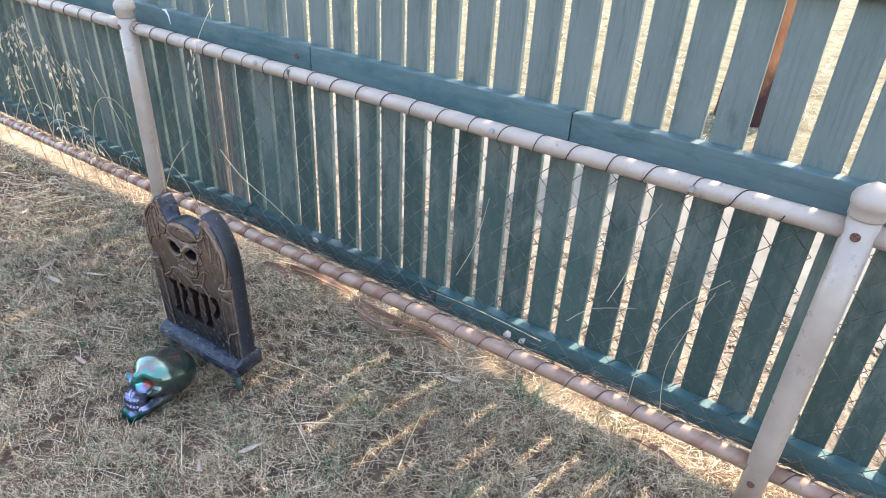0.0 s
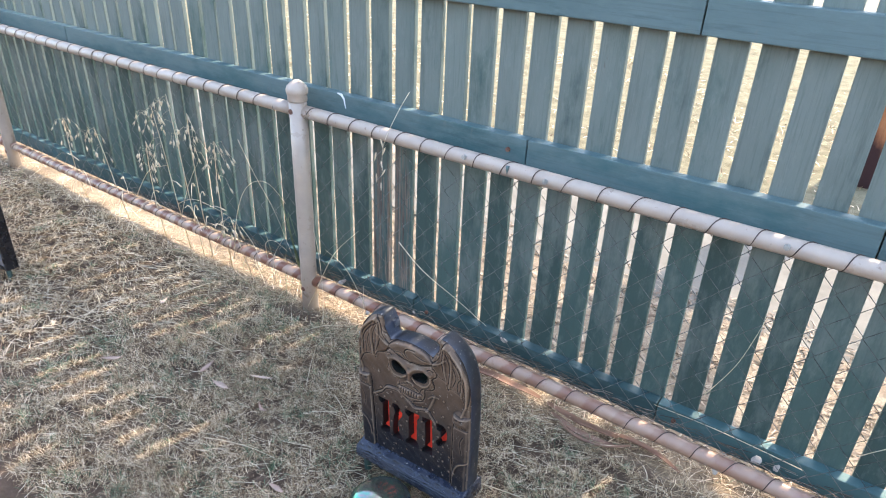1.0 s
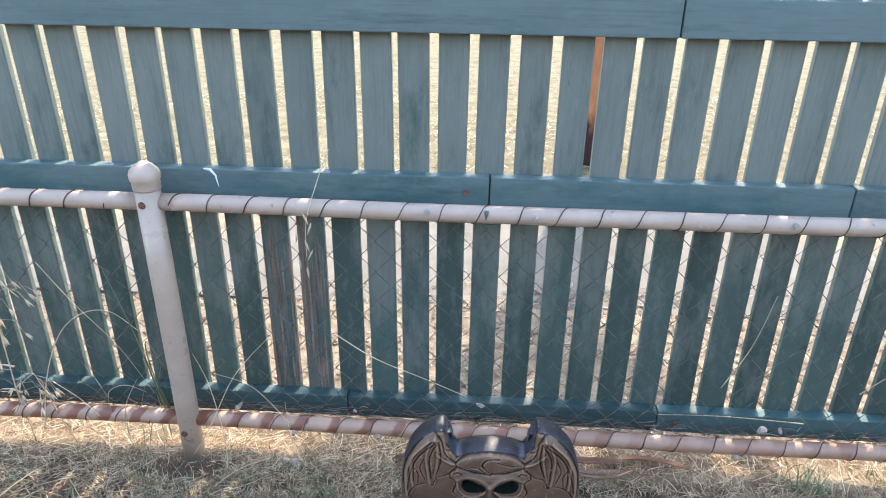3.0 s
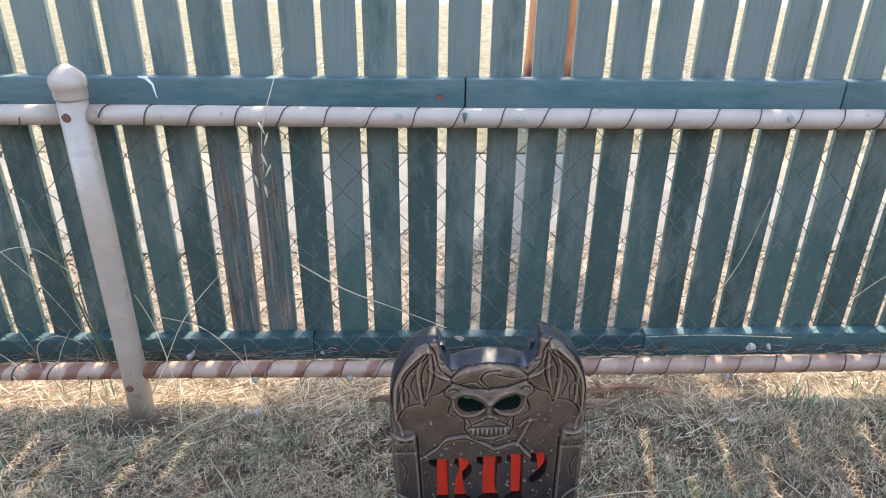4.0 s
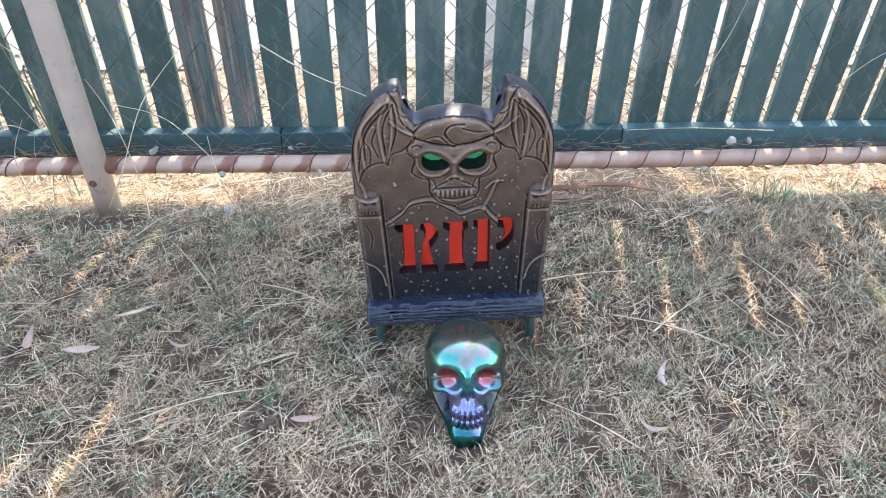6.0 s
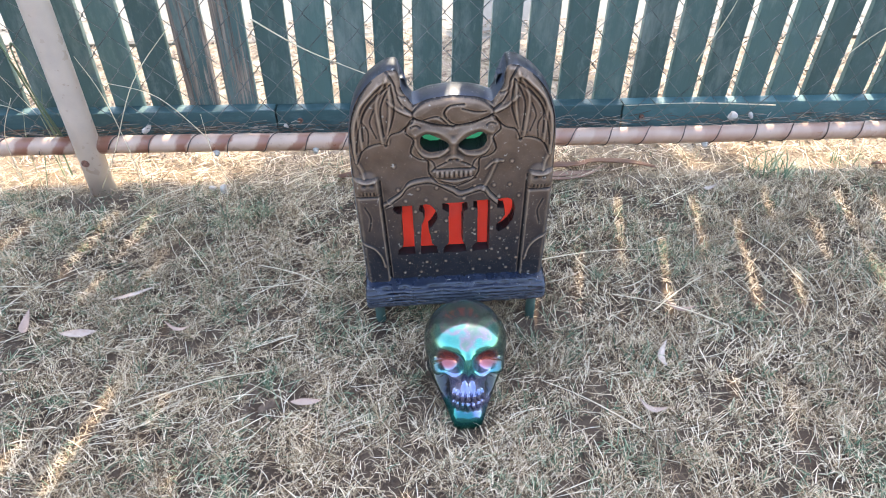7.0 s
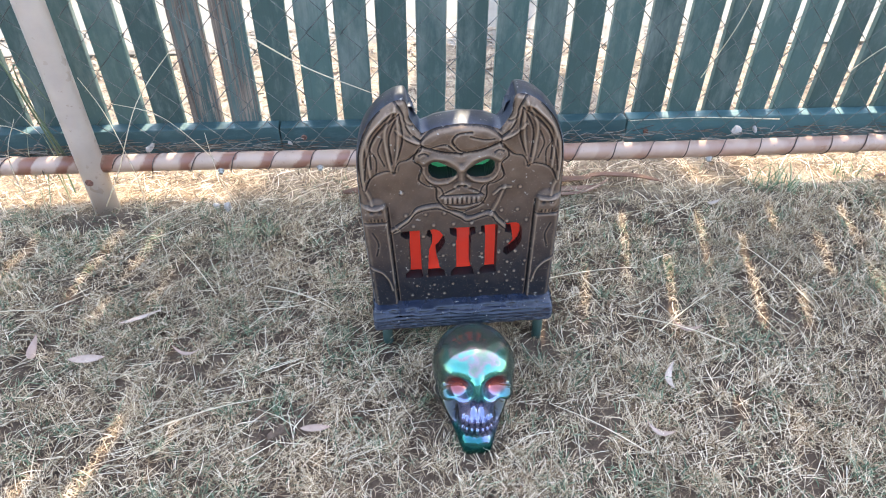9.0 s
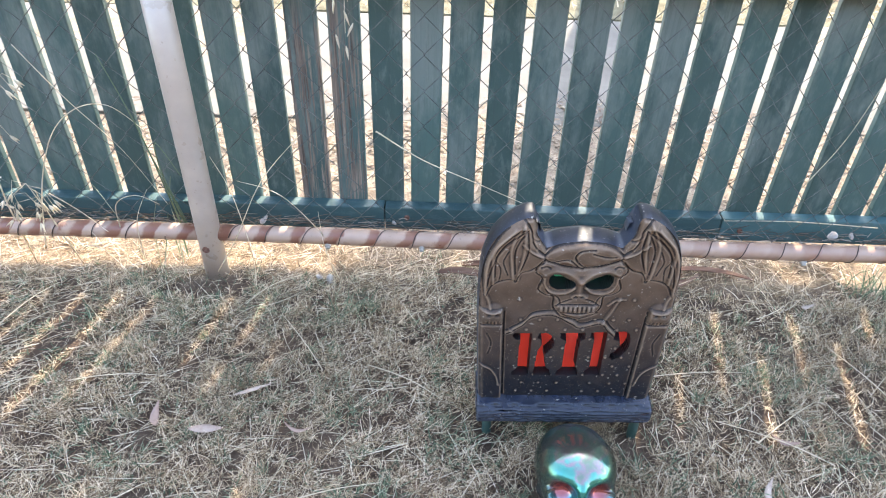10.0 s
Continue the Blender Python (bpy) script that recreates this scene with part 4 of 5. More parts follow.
def blades(name, n, box4, rng, length, width, lift, mat, weight, label, clump=0.0, curl=0.6, droop=0.75):
    """Curved ribbons of grass scattered over a rectangle; weight thins them out."""
    x0, x1, y0, y1 = box4
    x, y = rng.uniform(x0, x1, n), rng.uniform(y0, y1, n)
    if clump:
        cx, cy = rng.uniform(x0, x1, max(1, n // 26)), rng.uniform(y0, y1, max(1, n // 26))
        w = rng.integers(0, len(cx), n)
        x = np.where(rng.random(n) < clump, cx[w] + rng.normal(0, 0.011, n), x)
        y = np.where(rng.random(n) < clump, cy[w] + rng.normal(0, 0.011, n), y)
    keep = rng.random(n) < weight(x, y)
    x, y = x[keep], y[keep]
    n = len(x)
    L, W = rng.uniform(*length, n) * rng.uniform(0.6, 1.0, n), rng.uniform(*width, n)
    a, up = rng.uniform(0, 2 * math.pi, n), rng.uniform(*lift, n)
    bend = rng.normal(0, curl, n)
    z = lie(x, y) + rng.uniform(0.0, 0.010, n)
    pts, px, py, pz = [], x, y, z
    levels = 4
    for i in range(levels):
        ang = a + bend * i / (levels - 1)
        e = up * (1 - droop * i / (levels - 1)) - (0.45 * droop * (i / (levels - 1)) ** 2) * (up > 0.3)
        taper = (1.0, 0.95, 0.7, 0.12)[i]
        sx, sy = -np.sin(ang) * W * taper / 2, np.cos(ang) * W * taper / 2
        tw = W * 0.25 * np.sin(a * 3)
        pts.append(np.stack([px - sx, py - sy, pz - tw], 1))
        pts.append(np.stack([px + sx, py + sy, pz + tw], 1))
        s = L / (levels - 1)
        px, py, pz = px + np.cos(ang) * np.cos(e) * s, py + np.sin(ang) * np.cos(e) * s, np.maximum(pz + np.sin(e) * s, z * 0 + lie(x, y) + 0.001)
    v = np.stack(pts, 1).reshape(-1, 3)
    b = np.arange(n)[:, None] * (2 * levels)
    f = np.concatenate([b + np.array([[2 * i, 2 * i + 1, 2 * i + 3, 2 * i + 2]]) for i in range(levels - 1)])
    ob = from_arrays(name, v.tolist(), f.tolist(), mat)
    return tagged(ob, label, "grass", kind="stuff")


def patchy(x, y, s, seed):
    return np.vectorize(lambda a, b: noise.noise(Vector((a * s, b * s, seed))))(x, y)


def trodden(x, y):
    """No grass round the stakes and the skull's chin, less at the post's foot."""
    w = np.ones(np.shape(x))
    for cx, cy, rx, ry, left in ((-1.549, 1.415, 0.03, 0.05, 0.1), (-1.263, 1.415, 0.03, 0.05, 0.1), (-2.21, 1.825, 0.10, 0.06, 0.05), (-1.403, 1.20, 0.045, 0.06, 0.2), (-1.74, 1.24, 0.05, 0.05, 0.15)):
        w = np.where(((x - cx) / rx) ** 2 + ((y - cy) / ry) ** 2 < 1, left, w)
    return w


def bare(x, y):
    """How much grass grows: little in the scrape under the fence and in worn sandy spots."""
    w = np.clip((1.905 + 0.035 * patchy(x, y, 3.0, 4) - y) / 0.05, 0.12, 1)
    for cx, cy, rx, ry in ((-0.82, 1.885, 0.27, 0.065), (-0.45, 1.93, 0.2, 0.05), (-3.2, 1.93, 0.8, 0.07), (-4.6, 1.93, 0.9, 0.08)):
        w = np.where(((x - cx) / rx) ** 2 + ((y - cy) / ry) ** 2 < 1, 0.07, w)
    return w * np.clip(0.70 + 0.8 * patchy(x, y, 7, 1) + 1.5 * patchy(x, y, 27, 5), 0.08, 1) * trodden(x, y)


rng = np.random.default_rng(4)
NEAR, MID, FAR = (-2.7, 0.15, 0.85, 2.0), (-4.7, -2.7, 0.85, 2.0), (-8.5, -4.7, 0.6, 2.0)
DRY = "matted dry straw-coloured lawn grass"
THATCH = "brown thatch of dead lawn clippings"
holes = lambda x, y: np.clip(0.6 + 1.6 * patchy(x, y, 8, 21) + 1.2 * patchy(x, y, 21, 9), 0.03, 1) * np.minimum(bare(x, y) * 1.6, 1)
CLOSE = (-2.45, 0.15, 0.85, 1.86)
blades("thatch", 90000, NEAR, rng, (0.008, 0.026), (0.0008, 0.0018), (0.0, 0.4), M_THATCH, lambda x, y: np.maximum(bare(x, y), 0.12) ** 0.7, THATCH, 0.0, 0.9)
blades("dry_grass", 72000, NEAR, rng, (0.016, 0.056), (0.0007, 0.0017), (0.0, 0.28), M_STRAW, bare, DRY, 0.45, 0.7)
blades("dry_grass", 60000, NEAR, rng, (0.014, 0.040), (0.0007, 0.0016), (0.5, 1.40), M_STRAW, bare, DRY, 0.94, 0.6)
blades("dry_grass", 52000, CLOSE, rng, (0.014, 0.038), (0.0007, 0.0017), (0.6, 1.45), M_STRAW, holes, DRY, 0.96, 0.5)
blades("thatch", 70000, CLOSE, rng, (0.012, 0.034), (0.0008, 0.0020), (0.1, 0.9), M_THATCH, lambda x, y: np.clip(0.45 + 1.6 * patchy(x, y, 7, 11), 0.1, 1) * np.minimum(bare(x, y) * 1.8, 1), THATCH, 0.6, 0.9)
blades("dry_grass", 26000, MID, rng, (0.03, 0.09), (0.0014, 0.0030), (0.0, 0.35), M_STRAW, bare, DRY, 0.4)
blades("thatch", 16000, MID, rng, (0.012, 0.035), (0.0012, 0.0024), (0.0, 0.5), M_THATCH, bare, "brown thatch of dead lawn clippings", 0.0, 1.2)
blades("dry_grass", 16000, MID, rng, (0.02, 0.045), (0.0014, 0.0028), (0.5, 1.3), M_STRAW, bare, DRY, 0.8)
blades("dry_grass", 16000, FAR, rng, (0.04, 0.09), (0.0025, 0.005), (0.1, 0.7), M_STRAW, bare, DRY, 0.5)
green = lambda x, y: bare(x, y) * np.clip((patchy(x, y, 5.2, 7) + 0.10) * 2.6, 0.14, 1)
blades("green_grass", 52000, NEAR, rng, (0.014, 0.042), (0.0010, 0.0022), (0.25, 1.25), M_GREEN, green, "short grey-green lawn grass patches", 0.85)
blades("green_grass", 7000, MID, rng, (0.015, 0.04), (0.0018, 0.0034), (0.2, 1.1), M_GREEN, green, "short grey-green lawn grass patches", 0.85)
def tufts(n, area, seed):
    """Low upright rosettes of mown grass, pale at the tips, spread unevenly."""
    r = np.random.default_rng(seed)
    cx, cy = r.uniform(area[0], area[1], n), r.uniform(area[2], area[3], n)
    ok = r.random(n) < bare(cx, cy) * np.clip(0.5 + 1.6 * patchy(cx, cy, 6, 31), 0.05, 1)
    vs, fs = [], []
    for x, y in zip(cx[ok], cy[ok]):
        z, size = ground_height(x, y), r.uniform(0.6, 1.2)
        for q in range(int(r.integers(14, 26))):
            a, ln, w, up = r.uniform(0, 6.283), r.uniform(0.018, 0.036) * size, r.uniform(0.0005, 0.0009), r.uniform(0.5, 1.35)
            p = np.array((x + r.normal(0, 0.005), y + r.normal(0, 0.005), z))
            side = np.array((-math.sin(a), math.cos(a), 0)) * w
            mid = p + np.array((math.cos(a) * math.cos(up), math.sin(a) * math.cos(up), math.sin(up))) * ln * 0.6
            end = mid + np.array((math.cos(a) * math.cos(up - 0.5), math.sin(a) * math.cos(up - 0.5), math.sin(up - 0.5))) * ln * 0.5
            b = len(vs)
            vs += [tuple(p - side), tuple(p + side), tuple(mid + side), tuple(mid - side), tuple(end)]
            fs += [(b, b + 1, b + 2, b + 3), (b + 3, b + 2, b + 4)]
    return vs, fs


for mat, n, seed, label in ((M_STRAW, 1500, 51, "low dry mown grass rosettes"), (M_GREEN, 700, 52, "low grey-green mown grass rosettes")):
    vs, fs = tufts(n, CLOSE, seed)
    tagged(from_arrays("grass_rosettes", vs, fs, mat), label, "grass", kind="stuff")
blades("pale_straw", 6500, NEAR, rng, (0.04, 0.13), (0.0008, 0.0018), (0.03, 0.25), M_OAT, bare, "long bleached straw lying on lawn", 0.2, 0.35)
blades("pale_straw", 4000, MID, rng, (0.05, 0.13), (0.0014, 0.0024), (0.05, 0.3), M_OAT, bare, "long bleached straw lying on lawn", 0.2, 0.5)
strip_w = lambda x, y: (bare(x, y) > 0.055) * np.clip((y - 1.80) / 0.05, 0, 1) * np.clip(0.75 + 0.7 * patchy(x, y, 9, 3), 0.3, 1)
blades("straw_litter", 11000, (-2.9, 0.2, 1.80, 2.02), rng, (0.02, 0.10), (0.0009, 0.0022), (0.0, 0.25), M_STRAW, strip_w, "loose pale straw on bare sandy soil", 0.3, 0.5)
blades("straw_litter", 9000, (-2.9, 0.2, 1.80, 2.02), rng, (0.012, 0.04), (0.0010, 0.0024), (0.0, 0.6), M_THATCH, strip_w, "loose brown straw on bare sandy soil", 0.5, 0.9)
# the rest of the yard and the street verge, coarser
NEAR_SIDE, SIDE, STREET = (-6.5, 3.5, -2.5, 0.85), (0.15, 4.0, 0.85, 1.95), (-7.0, 5.0, 4.0, 7.0)
for area, n in ((NEAR_SIDE, 60000), (SIDE, 12000), (STREET, 30000)):
    blades("dry_grass", n, area, rng, (0.03, 0.08), (0.002, 0.004) if area is NEAR_SIDE else (0.004, 0.008), (0.1, 0.8), M_STRAW, lambda x, y: np.clip(0.6 + 0.9 * patchy(x, y, 3, 1), 0.15, 1), DRY if area is not STREET else "dry yellow grass on the street verge", 0.4)
    blades("green_grass", n // 4, area, rng, (0.02, 0.05), (0.002, 0.004) if area is NEAR_SIDE else (0.004, 0.007), (0.2, 1.1), M_GREEN, lambda x, y: np.clip(patchy(x, y, 2.6, 7) * 2.2, 0.05, 1), "short grey-green lawn grass patches", 0.7)
for name, cx, cy, n, h in (("grass_tuft", -1.86, 1.72, 70, 0.07), ("grass_tuft", -0.60, 1.86, 90, 0.075), ("grass_tuft", -1.62, 1.37, 90, 0.035), ("grass_tuft", -1.06, 1.28, 90, 0.035), ("grass_tuft", -2.29, 1.925, 9, 0.30), ("grass_tuft", -2.40, 1.93, 5, 0.34), ("grass_tuft", -0.36, 1.90, 40, 0.06), ("grass_tuft", -1.80, 1.10, 90, 0.022), ("grass_tuft", -2.05, 1.52, 110, 0.026), ("grass_tuft", -0.98, 1.55, 80, 0.024), ("grass_tuft", -1.90, 1.60, 70, 0.03)):
    ob = blades(name, n, (cx - 0.05, cx + 0.05, cy - 0.035, cy + 0.035), rng, (h * 0.6, h * 1.3), (0.0012, 0.0028) if h < 0.2 else (0.002, 0.004), (0.7, 1.45) if h < 0.2 else (1.15, 1.5), M_GREEN, lambda x, y: np.ones(len(x)), "green grass tuft growing by the fence" if cy > 1.8 else "green grass tuft in dry lawn", 0.0, 0.5, 0.75 if h < 0.2 else 0.25)


# ---- loose leaves, bark, stones, twigs and weeds ----
def gum_leaf(at, length, width, turn, tilt=0.1, curl=0.012):
    bm, n, rows = bmesh.new(), 12, []
    for i in range(n + 1):
        t = i / n
        w = width * math.sin(math.pi * min(1, t * 1.02)) ** 0.8 * (1 - 0.35 * t) / 2 + 0.0006
        x, bow = (t - 0.5) * length, 0.10 * length * math.sin(math.pi * t)
        z = curl * (2 * t - 1) ** 2
        rows.append([bm.verts.new((x, bow + s * w, z + abs(s) * w * 0.25)) for s in (-1, 0, 1)])
    for a, b in zip(rows, rows[1:]):
        for j in (0, 1):
            bm.faces.new((a[j], b[j], b[j + 1], a[j + 1]))
    ob = link("gum_leaf", bm, M_FALLEN, None, True)
    so = ob.modifiers.new("thickness", "SOLIDIFY")
    so.thickness = 0.0006
    x, y, z = at
    ob.location, ob.rotation_euler = (x, y, ground_height(x, y) + z), (tilt, 0.05, turn)
    return tagged(ob, "fallen dry pinkish-grey gum leaf on grass", "leaf", "fallen gum leaves")


k = Mat("fallen_leaf", 0.75, spec=0.2)
c = k.mix(k.random(), (0.33, 0.205, 0.155), (0.47, 0.36, 0.285))
k.color(k.mix(k.ramp(k.noise(90), (0.5, 0.0), (0.75, 0.6)), c, (0.25, 0.16, 0.12))).bump(k.noise(120), 0.3, 0.0008)
M_FALLEN = k.m
for x, y, ln, wd, turn in ((-2.085, 1.375, 0.068, 0.022, 0.1), (-2.186, 1.405, 0.075, 0.020, 1.85), (-1.672, 1.218, 0.055, 0.016, 0.05), (-1.045, 1.285, 0.075, 0.015, 1.25), (-0.30, 1.62, 0.08, 0.022, 1.0), (-0.14, 1.70, 0.085, 0.022, 2.4),
                           (-2.02, 1.475, 0.085, 0.010, 0.5), (-1.10, 1.18, 0.05, 0.014, 2.6), (-0.98, 1.40, 0.06, 0.016, 2.7), (-2.45, 1.25, 0.07, 0.018, 0.8), (-2.62, 1.55, 0.06, 0.016, 2.0), (-0.78, 1.78, 0.05, 0.014, 0.4), (-0.50, 1.35, 0.06, 0.016, 1.9), (-1.915, 1.39, 0.06, 0.010, 2.9)):
    gum_leaf((x, y, 0.02), ln * 0.9, wd * 0.9, turn)

k = Mat("peeled_bark", 0.8)
k.color(k.ramp(k.noise(30, (0.2, 1, 1), 6), (0.3, (0.11, 0.05, 0.03)), (0.7, (0.34, 0.19, 0.125)))).bump(k.noise(60, (0.2, 1, 1), 5), 0.6, 0.002)
M_BARK = k.m


def bark_curl(pts, width):
    bm, rows = bmesh.new(), []
    P2 = [Vector(p) for p in pts]
    for i, p in enumerate(P2):
        d = (P2[min(i + 1, len(P2) - 1)] - P2[max(i - 1, 0)]).normalized()
        s = d.cross(Vector((0, 0, 1))).normalized()
        w = width * (0.35 + 0.65 * math.sin(math.pi * (i + 0.5) / len(P2)))
        rows.append([bm.verts.new(p + s * w * math.sin(a) + Vector((0, 0, w * (1 - math.cos(a))))) for a in (-1.2, -0.6, 0, 0.6, 1.2)])
    for a, b in zip(rows, rows[1:]):
        for j in range(4):
            bm.faces.new((a[j], b[j], b[j + 1], a[j + 1]))
    ob = link("bark_strip", bm, M_BARK, None, True)
    so = ob.modifiers.new("thickness", "SOLIDIFY")
    so.thickness = 0.0018
    return tagged(ob, "curled strip of peeled brown bark under the fence", "bark", "peeled bark strips")


def arc(x0, y0, x1, y1, bow, z=0.012, n=9, rise=0.0):
    return [(x0 + (x1 - x0) * t - (y1 - y0) * bow * math.sin(math.pi * t), y0 + (y1 - y0) * t + (x1 - x0) * bow * math.sin(math.pi * t), ground_height(x0 + (x1 - x0) * t, y0 + (y1 - y0) * t) + z + rise * t) for t in (i / n for i in range(n + 1))]


bark_curl(arc(-1.66, 1.885, -1.53, 1.875, 0.06), 0.014)
bark_curl(arc(-1.24, 1.895, -1.03, 1.88, -0.12, 0.014), 0.011)
bark_curl(arc(-1.20, 1.86, -1.00, 1.905, -0.2, 0.018), 0.006)
bark_curl(arc(-1.08, 1.92, -0.86, 1.90, 0.10), 0.010)
bark_curl(arc(-1.60, 1.925, -1.30, 1.932, 0.03), 0.016)
bark_curl(arc(-1.27, 1.925, -1.04, 1.915, -0.08, 0.016), 0.013)
bark_curl(arc(-1.10, 1.905, -0.90, 1.925, 0.10, 0.012), 0.007)
bark_curl(arc(-0.30, 1.90, -0.16, 1.87, 0.10), 0.009)

k = Mat("pale_stone", 0.85)
k.color(k.ramp(k.noise(40), (0.3, (0.30, 0.25, 0.21)), (0.7, (0.52, 0.45, 0.39)))).bump(k.noise(80), 0.5, 0.002)
M_STONE = k.m


def chip(at, size, seed):
    bm = bmesh.new()
    bmesh.ops.create_icosphere(bm, subdivisions=2, radius=size * 0.85)
    for v in bm.verts:
        v.co *= 1 + 0.9 * noise.noise(v.co * (0.8 / size) + Vector((seed, 0, 0)))
        v.co.z *= 0.75
        v.co.y *= 0.55
    ob = link("stone", bm, M_STONE)
    ob.location, ob.rotation_euler = at, (0.2 * seed, 0.3, seed)
    return tagged(ob, "small pale stone chip caught behind the pipe" if at[2] > 0.06 else "small pale stone lying on the soil", "stone", "stone chips")


for i, (x, y, z, s) in enumerate(((-2.085, 1.915, 0.137, 0.016), (-1.925, 1.85, 0.008, 0.016), (-0.70, 1.917, 0.142, 0.014), (-0.655, 1.918, 0.140, 0.012), (-1.77, 1.915, 0.137, 0.007), (-1.435, 1.92, 0.170, 0.012), (-1.95, 1.86, 0.004, 0.012))):
    chip((x, y, z), s, i + 1.3)


def clod(x, y, size, seed):
    """A crumbly lump of dry soil half sunk in the lawn."""
    bm = bmesh.new()
    bmesh.ops.create_icosphere(bm, subdivisions=3, radius=size)
    for v in bm.verts:
        v.co *= 1 + 0.5 * noise.noise(v.co * (1.1 / size) + Vector((seed, 0, 0))) + 0.25 * noise.noise(v.co * (3 / size) + Vector((0, seed, 0)))
        v.co.z *= 0.6
    ob = link("soil_clod", bm, M_CLOD)
    ob.location, ob.rotation_euler = (x, y, ground_height(x, y) + size * 0.15), (0, 0, seed)
    return tagged(ob, "crumbly lump of brown soil in dry lawn", "soil clod", "soil clods")


k = Mat("brown_clod", 0.95, spec=0.1)
k.color(k.ramp(k.noise(60, (1, 1, 1), 6, 0.7), (0.3, (0.05, 0.032, 0.023)), (0.7, (0.17, 0.115, 0.08)))).bump(k.noise(150, (1, 1, 1), 6), 0.8, 0.004)
M_CLOD = k.m
for i, (x, y, size) in enumerate(((-1.765, 1.255, 0.020), (-1.735, 1.225, 0.016), (-1.775, 1.215, 0.013), (-1.715, 1.25, 0.011), (-2.22, 1.80, 0.014), (-2.185, 1.79, 0.011), (-2.245, 1.815, 0.010), (-1.57, 1.60, 0.012))):
    clod(x, y, size, i * 1.7 + 0.4)


def stalk(pts, r0, name="dry_stalk", label="long thin dry grass stalk caught in the wire mesh", mat=None):
    q = [Vector(p) for p in pts]
    line = []
    for i in range(len(q) - 1):
        a, b, c, d = q[max(i - 1, 0)], q[i], q[i + 1], q[min(i + 2, len(q) - 1)]
        for j in range(7):
            t = j / 7
            line.append(0.5 * (2 * b + (c - a) * t + (2 * a - 5 * b + 4 * c - d) * t * t + (3 * b - a - 3 * c + d) * t ** 3))
    line.append(q[-1])
    ob = link(name, tube(line, 0, 5, radii=[r0 * (1 - 0.6 * i / len(line)) for i in range(len(line))]), mat or M_OAT, None, True)
    return tagged(ob, label, "dry stalk", "dry stalks")


WEB = PIPE_Y - 0.012
for pts, r in (([(-1.80, WEB, 0.405), (-1.70, WEB - 0.01, 0.345), (-1.58, WEB, 0.285), (-1.47, WEB, 0.235)], 0.0018),
               ([(-2.20, WEB - 0.02, 0.02), (-2.14, WEB - 0.03, 0.12), (-2.06, WEB - 0.02, 0.28), (-1.965, WEB, 0.39)], 0.0016),
               ([(-2.10, WEB - 0.05, 0.0), (-2.10, WEB - 0.04, 0.10), (-2.13, WEB - 0.02, 0.25), (-2.17, WEB, 0.33)], 0.0013),
               ([(-1.90, WEB - 0.03, 0.02), (-1.93, WEB - 0.02, 0.10), (-1.94, WEB - 0.01, 0.20)], 0.0012),
               ([(-1.93, WEB - 0.02, 0.14), (-2.02, WEB - 0.01, 0.24), (-2.12, WEB, 0.27)], 0.0012),
               ([(-0.85, WEB, 0.30), (-0.80, WEB, 0.42), (-0.77, WEB, 0.56)], 0.0012),
               ([(-0.60, WEB + 0.05, 0.165), (-0.80, WEB + 0.055, 0.172), (-0.97, WEB + 0.055, 0.168)], 0.0016),
               ([(-0.33, WEB, 0.12), (-0.32, WEB - 0.01, 0.30), (-0.27, WEB, 0.45), (-0.19, WEB, 0.56)], 0.0012),
               ([(-0.25, WEB, 0.15), (-0.26, WEB - 0.02, 0.32), (-0.21, WEB, 0.52)], 0.0011),
               ([(-0.43, WEB, 0.40), (-0.40, WEB, 0.50), (-0.39, WEB, 0.60), (-0.36, WEB, 0.68)], 0.0011),
               ([(-0.52, WEB, 0.30), (-0.46, WEB - 0.01, 0.37), (-0.36, WEB, 0.41)], 0.0010)):
    stalk(pts, r)
lawn_rng = random.Random(12)
for x, y, ln, a in ((-1.12, 1.56, 0.30, 0.12), (-1.0, 1.40, 0.22, 2.7), (-0.95, 1.45, 0.2, 0.6), (-1.95, 1.62, 0.2, 2.2), (-1.30, 1.48, 0.16, 0.3), (-1.72, 1.52, 0.18, -0.5), (-2.05, 1.80, 0.16, 0.8), (-0.75, 1.55, 0.22, 1.9), (-1.85, 1.25, 0.22, 0.3), (-1.2, 1.2, 0.18, 2.5), (-2.3, 1.5, 0.2, 0.1), (-2.6, 1.7, 0.2, 1.2)):
    stalk([(x + math.cos(a) * ln * (t - 0.5), y + math.sin(a) * ln * (t - 0.5), ground_height(x, y) + 0.016 + 0.012 * math.sin(math.pi * t) + lawn_rng.uniform(0, 0.004)) for t in (0, 0.33, 0.66, 1)], 0.0014, "dry_stalk", "long thin dry grass stalk lying on lawn")


